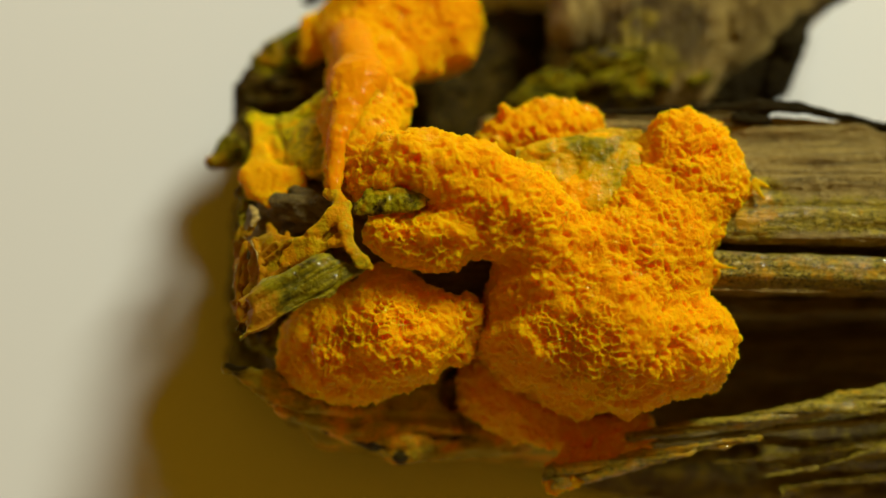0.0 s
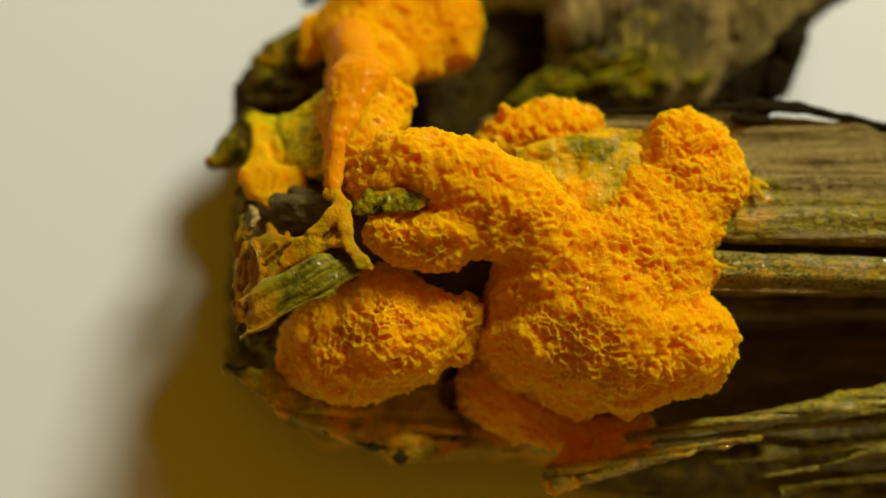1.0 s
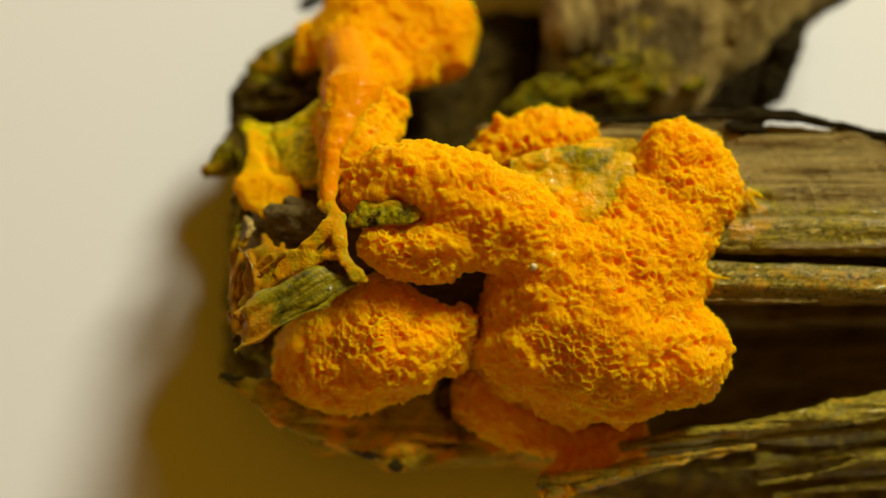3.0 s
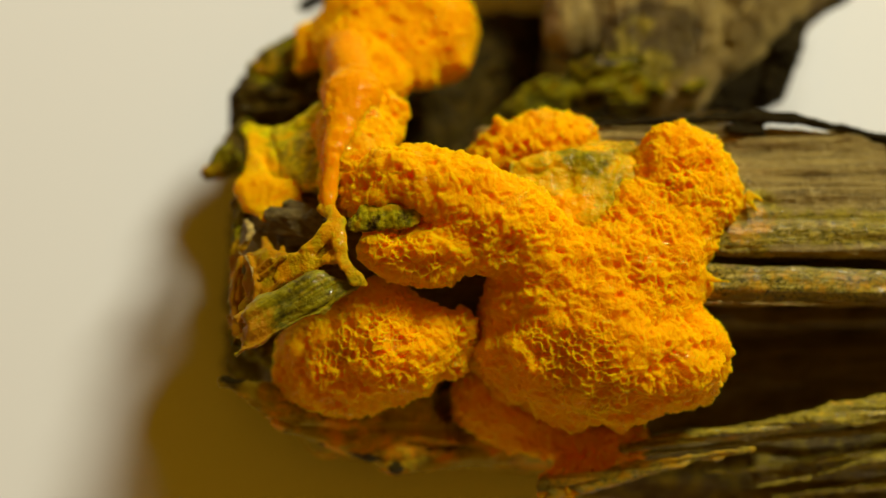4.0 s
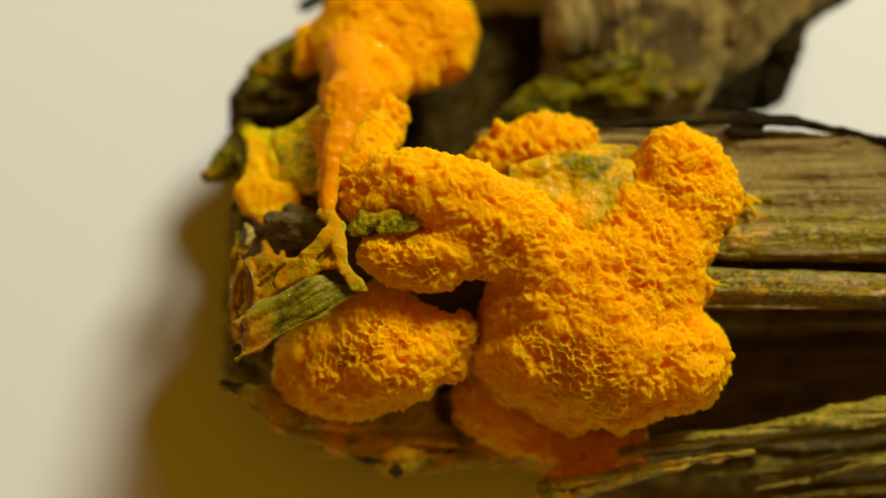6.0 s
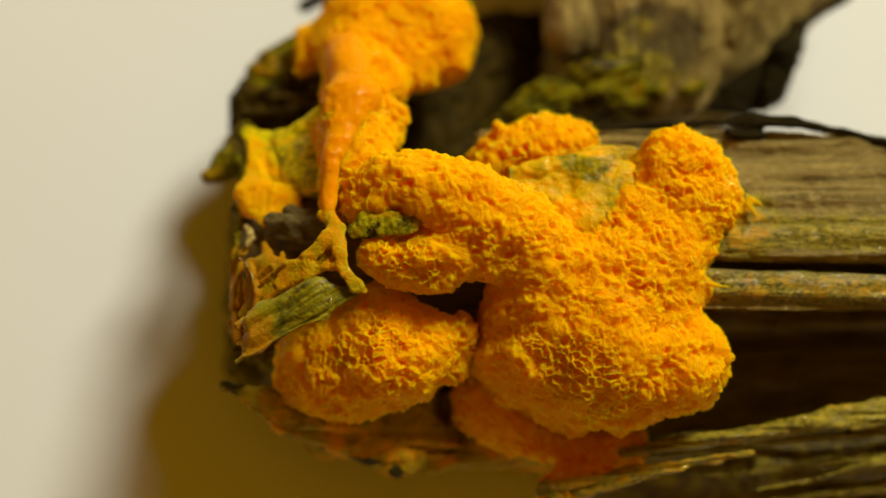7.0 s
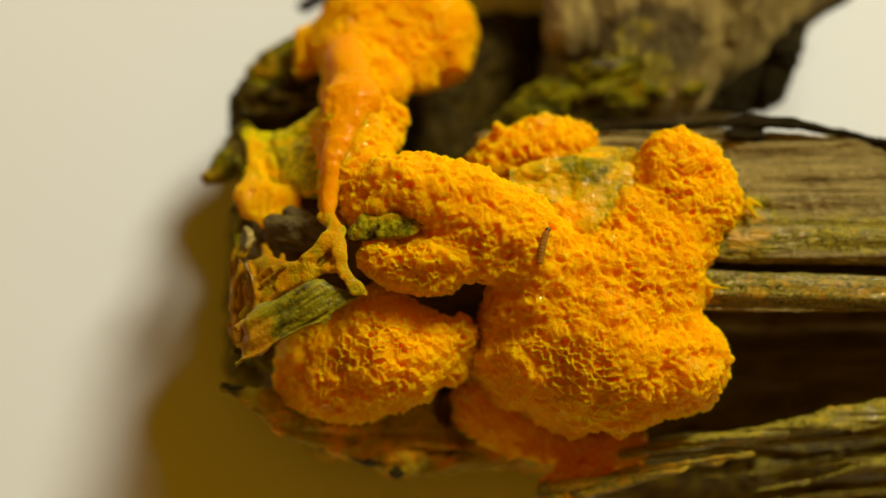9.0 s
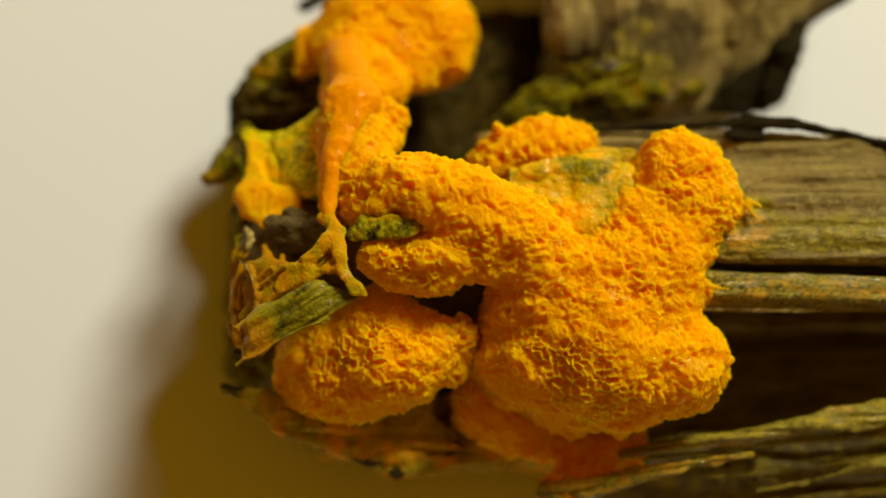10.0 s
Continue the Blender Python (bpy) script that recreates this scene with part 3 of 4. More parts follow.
def torn_fibre(f):
    """Pale torn fibres on the rim of the broken end."""
    f.rod((-25.2, 2.9, 35.0), (-24.6, 1.5, 35.6), 0.29, 0.22, 1, 0.5)
    f.rod((-24.6, 1.5, 35.6), (-25.0, 0.1, 36.0), 0.22, 0.22, 1, 0.5)
    f.rod((-25.2, 2.9, 35.0), (-24.3, 2.4, 35.0), 0.22, 0.22, 1, 0.5)
    f.rod((-24.3, 2.4, 35.0), (-24.0, 1.3, 35.4), 0.22, 0.22, 1, 0.5)
    f.rod((-24.0, 1.3, 35.4), (-24.6, 0.0, 36.0), 0.22, 0.14, 1, 0.5)
    f.rod((-25.8, -1.6, 37.0), (-24.5, -2.8, 38.6), 0.21, 0.28, 1, 0.5)
    f.rod((-24.5, -2.8, 38.6), (-23.6, -4.6, 39.8), 0.28, 0.21, 1, 0.5)
    f.rod((-23.6, -4.6, 39.8), (-23.2, -6.7, 40.4), 0.21, 0.14, 1, 0.5)
    f.rod((-26.6, -4.9, 35.8), (-26.9, -7.8, 36.0), 0.22, 0.21, 1, 0.5)
    f.rod((-26.9, -7.8, 36.0), (-26.1, -10.5, 36.8), 0.21, 0.14, 1, 0.5)
    f.rod((-25.1, -15.5, 42.0), (-24.8, -16.3, 41.6), 0.21, 0.14, 1, 0.5)


def rim_splinter(f):
    f.rod((19.8, 17.2, 31.0), (36.1, 18.0, 31.0), 0.35, 0.56, 1.0, 0.6)
    f.rod((36.1, 18.0, 31.0), (40.4, 17.9, 32.0), 0.63, 0.90, 1.0, 0.6)
    f.rod((40.4, 17.9, 32.0), (45.6, 17.8, 32.0), 0.90, 0.83, 1.0, 0.6)
    f.rod((45.6, 17.8, 32.0), (52.4, 16.6, 31.0), 0.83, 0.56, 1.0, 0.6)
    f.rod((52.4, 16.6, 31.0), (59.1, 15.2, 31.0), 0.56, 0.76, 1.0, 0.6)
    f.rod((59.1, 15.2, 31.0), (69.7, 13.9, 30.0), 0.76, 0.63, 1.0, 0.6)
    f.rod((37.4, 16.3, 32.0), (41.7, 16.3, 31.0), 0.56, 0.83, 1.0, 0.6)


log = thing("rotten_log", "dark wet rotten log with grey-brown grain lying on white paper", "log")
for name, label, bounds, build, seed, rough, fibre, material, coat, films in (
        ("trunk", "", ((-32, -44, 0), (74, 24, 44)), log_body, 3, 0.85, (0.12, 1, 1), WOOD, 0.0, [
            ((49.8, 1.9, 36.0), (24, 2.8, 8), 0.72), ((38.5, 3.0, 36.0), (4.5, 4.5, 8), 1.15), ((47.4, -3.9, 36.0), (24, 2.0, 6), 0.95),
            ((44.2, -22.9, 30.0), (34, 9, 9), 0.85), ((18.1, -28.2, 24.0), (8, 4, 8), 1.0)]),
        ("ledge", "wet mossy ledge along the crack", ((16, -20, 12), (74, 2, 42)), ledge, 5, 0.8, (0.12, 1, 1), LEDGE, 0.1, [((47.4, -4.7, 36.0), (30, 2.6, 9), 0.88)]),
        ("flange_base", "", ((10, -48, 0), (74, -12, 34)), flange_base, 8, 1.4, (0.10, 1.2, 1.2), WOOD_MID, 0.45, [((23.0, -28.3, 26.0), (16, 5, 9), 0.6)]),
        ("flange_plank", "", ((14, -36, 16), (74, -10, 36)), flange_plank((23.1, -24.8, 26.0), (78.1, -16.7, 27.0), 0.70, 2.22, 1.4), 9, 1.0, (0.07, 1.5, 1.5), WOOD, 0.75, []),
        ("flange_plank", "", ((6, -40, 14), (44, -18, 36)), flange_plank((13.9, -29.7, 26.5), (39.6, -25.2, 27.0), 1.81, 0.42, 1.0), 10, 1.0, (0.07, 1.5, 1.5), WOOD, 1.0, []),
        ("flange_plank", "", ((30, -44, 12), (74, -14, 36)), flange_plank((40.2, -29.7, 23.0), (78.4, -22.0, 25.0), 0.28, 1.81, 1.4), 13, 1.0, (0.07, 1.5, 1.5), WOOD, 0.7, []),
        ("flange_plank", "", ((32, -48, 10), (74, -20, 34)), flange_plank((42.8, -31.0, 21.0), (79.1, -26.9, 22.0), 0.42, 2.64, 1.0), 14, 1.0, (0.07, 1.5, 1.5), WOOD, 0.7, []),
        ("flange_plank", "", ((14, -40, 12), (74, -14, 36)), flange_plank((26.2, -25.4, 24.0), (78.6, -19.3, 25.0), 0.56, 1.11, 1.6), 15, 1.0, (0.07, 1.5, 1.5), WOOD, 0.62, []),
        ("flange_plank", "", ((20, -44, 12), (74, -16, 36)), flange_plank((34.5, -27.5, 22.5), (78.6, -24.4, 24.0), 0.42, 1.39, 1.4), 16, 1.0, (0.07, 1.5, 1.5), WOOD, 0.6, []),
        ("core", "wet wood in the log's hollow, darkened for its shade", ((-32, -40, 0), (74, 4, 26)), core, 7, 1.8, (0.1, 1, 1), WOOD_HOLLOW, 0.0, []),
        ("bark_lip", "curled bark lip with orange slime film and bare black bark", ((-32, -36, 0), (22, -10, 36)), lower_lip, 11, 1.0, (0.3, 1, 1), LIP_FILM, 0.05, [
            # The spots at (0.8, -17.5) and (2.5, -21.9) paint shade into two gaps.
            ((-27.1, -16.7, 29.0), (2.2, 1.4, 4), 0.9), ((-22.8, -15.6, 29.0), (3, 0.9, 4), 0.7), ((-10.2, -26.1, 24.0), (3.2, 0.9, 4), 0.8), ((-6.0, -27.3, 23.0), (1.2, 1.0, 4), 0.9), ((-16.0, -24.7, 26.0), (1.2, 0.7, 4), 0.8), ((1.2, -24.6, 24.0), (5, 0.8, 4), 0.8), ((-7.6, -22.4, 27.0), (1.5, 1.0, 4), 0.6), ((0.8, -17.5, 26.0), (2.0, 3.0, 6), 1.0), ((2.5, -21.9, 26.0), (1.6, 1.6, 6), 1.0), ((-19.2, -19.2, 28.0), (1.6, 0.8, 4), 0.6)]),
        ("broken_end", "ragged broken wood end smeared with orange film", ((-34, -22, 0), (-6, 12, 42)), broken_end, 17, 1.3, (0.6, 1, 1), TORN_FILM, 0.4, [
            ((-24.0, -5.4, 34.0), (9, 8, 9), 1.1)]),
        ("film_bridge", "yellow-green slime film stretched over wood", ((-30, -4, 14), (-8, 20, 42)), film_bridge, 19, 0.35, (1, 1, 1), BRIDGE_FILM, 0.56, [((-23.4, 12.2, 29.0), (3.5, 4, 9), 0.85), ((-16.6, 16.4, 32.0), (2, 4, 9), 0.7), 
            ((-25.4, 14.1, 28.0), (1.2, 6, 9), 0.9), ((-14.8, 7.4, 36.0), (1.5, 6, 9), 1.0), ((-21.4, 15.5, 28.0), (6, 1.2, 9), 0.75)]),
        ("upper_stub", "black wet wood stub", ((-32, 8, 0), (-6, 40, 34)), upper_stub, 53, 1.0, (0.35, 1, 1), STUB_FILM, 0.02, [
            ((-24.7, 29.8, 22.0), (3, 3, 9), 0.9), ((-17.5, 31.1, 22.0), (5, 3, 9), 1.1)]),
        ("spur", "pointed yellow-brown wood spur", ((-36, 2, 2), (-18, 22, 32)), spur, 59, 0.9, (1, 1, 1), STUB_FILM, 0.22, [((-31.2, 12.1, 26.0), (3, 3, 6), 0.9), ((-29.1, 13.8, 26.0), (3, 3, 6), 0.6)]),
        ("plank", "olive green wood shard", ((-32, -18, 30), (-6, 0, 48)), plank, 62, 0.8, (0.15, 1.3, 1.3), WOOD_PLANK, 0.5, [
            ((-23.4, -12.5, 41.0), (4.5, 4, 9), 1.0)]),
        ("dark_shard", "black wood shard", ((-26, -4, 22), (-8, 8, 40)), dark_shard, 67, 0.5, (0.12, 1.4, 1.4), SHARD, 0.15, []),
        ("torn_fibre", "pale torn wood fibres", ((-34, -16, 28), (-22, 6, 42)), torn_fibre, 101, 0.15, (1, 1, 1), FIBRE, 0.0, []),
        ("rim_splinter", "thin black splinter lifted off the log", ((14, 8, 24), (62, 20, 38)), rim_splinter, 71, 0.6, (0.2, 1, 1), WOOD_BLACK, 0.0, [])):
    p, q, film = grow(bounds, {"core": 0.5, "flange_base": 0.36, "broken_end": 0.36}.get(name, 0.30), build, seed, rough, fibre, films, coat, 31.0 if name == "plank" else 0.0)
    part(name, to_mesh(name, p, q, material, film=film), log, label)


def back_stub(f):
    f.rod((29.9, 32.8, 12.0), (39.8, 58.2, 12.0), 10.43, 18.77, 0.85, 3)
    f.rod((18.3, 36.0, 15.0), (23.6, 55.1, 15.0), 4.17, 7.65, 1.0, 2)
    # Added out of view, to cast shade into the gap beside the column.
    f.rod((7.9, 54.6, 14.0), (26.1, 54.6, 14.0), 5.91, 7.65, 1.3, 3)
    f.rod((42.7, 33.6, 9.5), (53.1, 47.4, 10.0), 4.31, 6.60, 0.9, 2)


def stub_edge(f):
    f.rod((33.8, 26.8, 12.0), (43.6, 26.3, 12.0), 0.97, 1.53, 1.0, 2)
    f.rod((43.6, 26.3, 12.0), (47.0, 27.9, 14.0), 1.53, 2.08, 1.0, 2)
    f.rod((47.0, 27.9, 14.0), (48.9, 32.7, 16.0), 2.08, 1.95, 1.0, 2)
    f.rod((48.9, 32.7, 16.0), (50.9, 36.9, 16.0), 1.95, 0.97, 1.0, 2)
    f.rod((41.0, 28.2, 13.0), (46.7, 31.3, 14.0), 1.53, 1.67, 1.0, 2)
    f.rod((51.1, 37.3, 15.0), (60.8, 43.7, 15.0), 0.70, 0.70, 1.0, 2)


def back_root(f):
    f.rod((6.5, 20.5, 17.0), (13.1, 24.2, 18.5), 1.27, 1.91, 0.8, 2)
    f.rod((13.1, 24.2, 18.5), (20.9, 27.3, 20.5), 2.07, 2.54, 0.7, 2)
    f.rod((20.9, 27.3, 20.5), (27.2, 29.6, 21.0), 2.22, 1.43, 0.6, 2)
    f.rod((17.2, 24.9, 17.0), (25.9, 26.7, 18.0), 2.08, 1.93, 0.7, 2)
    f.rod((25.9, 26.7, 18.0), (36.3, 28.3, 18.0), 1.93, 1.46, 0.6, 2)
    f.rod((22.1, 24.3, 15.5), (35.2, 25.4, 14.0), 1.78, 1.47, 0.8, 2)
    f.rod((15.0, 25.8, 20.5), (15.7, 26.3, 22.0), 0.95, 0.55, 1, 1.5)
    f.rod((26.8, 25.4, 20.0), (27.0, 24.7, 20.0), 0.72, 0.72, 1.5, 1, cut=True)
    f.rod((20.1, 24.4, 20.0), (24.1, 24.5, 20.0), 0.71, 0.71, 1.0, 1, cut=True)


def back_twig(f):
    f.rod((-20.6, 42.0, 10.0), (-15.2, 44.0, 12.0), 0.97, 1.53, 1.0, 1)
    f.rod((-15.2, 44.0, 12.0), (-7.1, 44.7, 8.0), 1.53, 2.78, 1.0, 1)


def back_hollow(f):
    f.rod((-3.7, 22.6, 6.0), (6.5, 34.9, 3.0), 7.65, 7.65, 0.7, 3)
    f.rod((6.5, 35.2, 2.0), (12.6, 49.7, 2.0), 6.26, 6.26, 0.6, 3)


branch = thing("branch_stub", "grey weathered branch stub behind the log", "branch")
for name, label, bounds, build, seed, rough, fibre, material, coat, films in (
        ("stub", "", ((-14, 6, 0), (80, 74, 36)), back_stub, 23, 0.9, (1, 0.15, 1), WOOD_BACK, 0.0, [((25.5, 28.6, 22.0), (9, 5, 9), 0.6), ((27.1, 32.7, 22.0), (7, 5, 9), 0.45)]),
        ("root", "mossy olive root", ((2, 8, 4), (48, 34, 30)), back_root, 29, 1.3, (0.5, 1, 1), ROOT_FILM, 0.3, [((15.8, 25.6, 20.0), (5, 2.5, 9), 0.55), ((21.6, 27.0, 22.0), (3, 2, 9), 0.5), ((25.7, 26.8, 20.0), (4, 2.5, 9), 0.75), ((32.2, 28.0, 19.0), (5, 3, 9), 0.68), ((11.5, 23.8, 19.0), (4, 2, 9), 0.5)]),
        ("stub_edge", "black rim, dark for the stub's shaded underside", ((28, 6, 0), (80, 50, 20)), stub_edge, 31, 1.0, (0.5, 0.5, 1), WOOD_BLACK, 0.0, []),
        ("twig", "short black twig", ((-24, 26, 0), (-4, 46, 24)), back_twig, 37, 0.4, (1, 1, 1), WOOD_BLACK, 0.0, []),
        ("underwood", "brown rotten wood low in the gap, darkened for shade", ((-18, 0, 0), (24, 44, 20)), back_hollow, 33, 1.2, (0.5, 0.5, 1), UNDER_FILM, -0.1, [])):
    p, q, film = grow(bounds, 0.42, build, seed, rough, fibre, films, coat)
    stain = np.zeros(len(p))
    for c, r in (((26.2, 32.7, 24.0), (11, 6, 14)), ((30.1, 31.2, 23.0), (8, 5, 14)), ((20.8, 31.7, 23.0), (6, 4, 14)), ((33.6, 34.5, 24.0), (4, 4, 14)), ((17.7, 29.5, 22.0), (6, 4, 14)), ((27.8, 36.2, 24.0), (4, 3, 14))):
        stain = np.maximum(stain, np.clip(1.35 - np.linalg.norm((p - c) / r, axis=1), 0, 0.9))
    part(name, to_mesh(name, p, q, material, film=film, stain=stain), branch, label)

# ------------------------------------------------------------------ slime mould


def sponge(bounds, build, seed, step=0.15, depth=0.52, comb=()):
    """A slime mould lobe: a skin of small nodules, folds and pits, and open thin-walled cells round the points of comb."""
    f = Field(*bounds, step)
    build(f)
    p, q = f.surface()
    p = relax(p, q, 2)
    nrm = normals(p, q)
    smooth = lambda x: np.clip(x, 0, 1) ** 2 * (3 - 2 * np.clip(x, 0, 1))
    warp = p + 0.6 * np.stack([value_noise(p * 0.75 + 9 * k, seed + k) for k in range(3)], 1)
    mask = np.zeros(len(p))
    for c, r in comb:
        mask = np.maximum(mask, np.clip(2.2 - 2 * np.linalg.norm(p - c, axis=1) / r + 1.6 * fbm(p * 0.35, 2, seed + 25), 0, 1))
    calm = np.clip(0.55 + 2.4 * fbm(p * 0.16, 2, seed + 5), 0.15, 1)
    rest = (1 - 0.9 * mask) * (0.6 + 0.4 * calm)
    near, second, own = cells(warp * 1.0 + 31, seed + 3)
    nodule = (1 - np.clip(near / 0.68, 0, 1) ** 2) * (0.25 + 0.75 * own)
    near2, second2, own2 = cells(warp * 2.1 + 57, seed + 4)
    grain = (1 - np.clip(near2 / 0.66, 0, 1) ** 2) * (0.2 + 0.8 * own2)
    near3, second3, own3 = cells(warp * 0.72 + 11, seed)
    pit = smooth((0.46 - near3) / 0.24) * smooth((own3 - 0.42) / 0.3)
    near4, second4, own4 = cells((0.5 * p + 0.5 * warp) * (0.94, 1.02, 0.98) + 71, seed + 6)
    open_cell = smooth((second4 - near4 - 0.05) / 0.15) * (0.3 + 0.7 * own4)
    near5, second5, own5 = cells(warp * 1.5 + 83, seed + 7)
    small_cell = smooth((second5 - near5 - 0.06) / 0.22) * smooth((own5 - 0.25) / 0.4)
    fold = np.clip(1 - np.abs(value_noise(warp * (0.8, 1.1, 1.1) + 5, seed + 21)) * 3.2, 0, 1)
    d = 0.25 + 1.15 * fbm(p * 0.36, 3, seed + 8)
    d += depth * (1.05 * nodule + 0.42 * grain) * rest
    d -= depth * (1.15 * pit + 0.40 * small_cell * calm) * rest
    d -= depth * 0.30 * fold * calm * rest
    d -= 0.78 * open_cell * mask
    d += 0.10 * fbm(p * 3.0, 2, seed + 12)
    skin = p + nrm * (d * min(1.0, depth / 0.5))[:, None]
    soft = 0.65 * (1 - mask)[:, None]
    return soft * relax(skin, q, 1) + (1 - soft) * skin, q


def main_lobe(f):
    f.blob((12.0, -11.3, 31.0), 7.98, k=4)
    f.rod((21.8, 2.6, 38.6), (23.6, 5.2, 37.8), 1.6, 1.4, 1.2, 1.0)
    f.blob((21.2, -0.8, 37.8), 2.3, k=2)
    f.blob((19.7, -12.9, 33.5), 9.33, k=5)
    f.blob((29.1, -14.1, 33.0), 6.65, k=3)
    f.blob((23.4, -17.1, 31.0), 4.79, k=3)
    f.blob((16.0, -17.3, 29.0), 4.67, k=3)
    f.blob((8.5, -13.4, 28.0), 4.25, k=3)
    f.blob((19.7, -6.1, 35.0), 6.59, k=4)
    f.blob((26.3, -2.5, 35.0), 6.64, k=4)
    f.blob((11.4, -6.7, 36.0), 5.26, k=3)
    f.blob((31.6, -4.3, 33.0), 2.19, k=2)
    f.blob((28.9, 3.2, 35.0), 5.24, k=4)
    f.blob((30.3, 9.9, 36.0), 5.40, k=3)
    f.blob((32.9, 6.2, 35.0), 5.12, k=3)
    f.blob((26.8, 8.9, 35.5), 2.77, k=3)
    # the arm that curls over the broken end
    f.blob((-9.6, 5.3, 40.0), 3.11, k=3)
    f.blob((-5.9, 5.8, 42.0), 4.06, k=2)
    f.blob((-3.2, 6.7, 43.0), 3.48, k=2)
    f.blob((0.4, 4.8, 42.5), 4.46, k=3)
    f.blob((4.6, 3.1, 42.0), 4.74, k=3)
    f.blob((8.8, 1.0, 41.0), 4.90, k=3)
    f.blob((12.4, -1.9, 39.0), 4.65, k=4)
    f.blob((-7.8, -2.1, 41.0), 2.51, k=2)
    f.blob((-4.8, -2.8, 41.0), 3.06, k=2)
    f.blob((-1.1, -3.0, 41.0), 3.48, k=2)
    f.blob((2.8, -1.8, 41.0), 3.20, k=3)
    f.blob((6.7, -0.8, 40.0), 3.50, k=3)
    f.rod((-13.1, -1.9, 47.0), (-0.4, -1.8, 49.0), 0.75, 0.47, 3.4, 0.4, cut=True)
    f.rod((-12.3, -0.8, 50.0), (-2.6, -0.5, 50.0), 1.27, 1.00, 1.0, 0.8, cut=True)
    f.rod((22.6, 6.0, 42.0), (23.2, 7.7, 42.0), 0.70, 0.56, 2.5, 1.0, cut=True)
    f.rod((21.1, 1.7, 42.0), (20.5, 3.7, 42.0), 0.63, 0.42, 2.5, 1.0, cut=True)


def left_lobe(f):
    f.blob((-16.7, -14.4, 27.5), 4.71, k=3)
    f.blob((-12.3, -14.0, 29.5), 7.00, k=4)
    f.blob((-6.7, -12.7, 33.0), 6.67, k=4)
    f.blob((-2.8, -13.2, 33.5), 4.00, k=3)
    f.blob((0.1, -11.2, 34.5), 2.28, k=2)
    f.blob((2.4, -10.4, 35.0), 1.56, k=2)
    f.blob((0.9, -14.3, 32.0), 2.16, k=2)
    f.blob((3.1, -12.0, 33.0), 1.72, k=2)
    f.blob((-8.0, -7.9, 34.0), 2.72, k=3)


def lower_lobe(f):
    f.blob((7.0, -18.3, 24.0), 5.36, k=3)
    f.blob((11.5, -20.8, 22.5), 4.20, k=3)
    f.blob((15.0, -22.0, 21.5), 3.16, k=3)
    f.blob((19.1, -24.2, 21.5), 3.31, k=2)
    f.blob((23.5, -23.8, 22.0), 3.46, k=3)
    f.rod((19.0, -25.8, 22.5), (14.6, -29.6, 25.5), 2.40, 1.62, 0.7, 2)
    f.rod((21.9, -25.6, 23.0), (18.7, -28.4, 25.5), 1.95, 1.03, 0.7, 2)
    f.rod((14.6, -29.6, 25.5), (13.2, -30.9, 25.5), 1.47, 1.03, 0.7, 2)


def back_lobe(f):
    f.blob((6.1, 12.6, 31.0), 2.45, k=3)
    f.blob((9.2, 13.9, 32.0), 2.96, k=2)
    f.blob((13.2, 14.7, 32.0), 3.27, k=3)
    f.blob((17.0, 14.7, 32.0), 2.97, k=3)
    f.blob((12.6, 12.6, 32.0), 2.50, k=3)
    f.blob((8.2, 11.5, 33.0), 1.9, k=2)
    f.rod((7.5, 15.6, 34.0), (7.0, 16.4, 35.0), 0.66, 0.29, 1, 1)


def column(f):
    f.blob((-7.4, 36.2, 22.0), 8.44, (1.0, 1.0, 0.75), k=3)
    f.blob((-1.0, 33.6, 22.0), 5.55, k=3)
    f.blob((-10.9, 33.0, 23.5), 5.20, k=3)
    f.blob((-4.6, 28.9, 24.0), 4.06, k=3)
    f.blob((0.5, 30.1, 23.0), 3.14, k=2)
    f.blob((-8.5, 25.0, 27.5), 3.22, k=3)
    f.blob((-3.0, 26.1, 25.0), 1.86, k=2)
    f.blob((-7.1, 23.4, 28.0), 1.83, k=2)
    f.rod((-14.5, 32.5, 24.5), (-18.4, 30.9, 22.0), 2.67, 2.06, 0.3, 1.5)
    f.rod((-18.4, 30.9, 22.0), (-20.8, 29.3, 21.0), 1.90, 0.32, 0.3, 1.5)
    f.rod((-12.7, 28.7, 26.5), (-11.9, 15.4, 34.5), 3.56, 3.23, 1, 3)
    f.blob((-8.4, 17.7, 34.0), 2.51, k=2)
    f.blob((-6.3, 17.9, 34.0), 1.25, k=1.5)
    f.blob((-9.3, 13.9, 35.0), 2.34, k=3)
    f.blob((-8.0, 15.5, 34.5), 1.61, k=2)
    f.rod((-12.2, 14.9, 36.0), (-13.1, 4.3, 38.0), 3.35, 1.71, 1, 3)
    f.blob((-10.3, 8.4, 37.0), 3.31, k=4)
    f.blob((-10.0, 11.0, 37.0), 2.60, k=3)


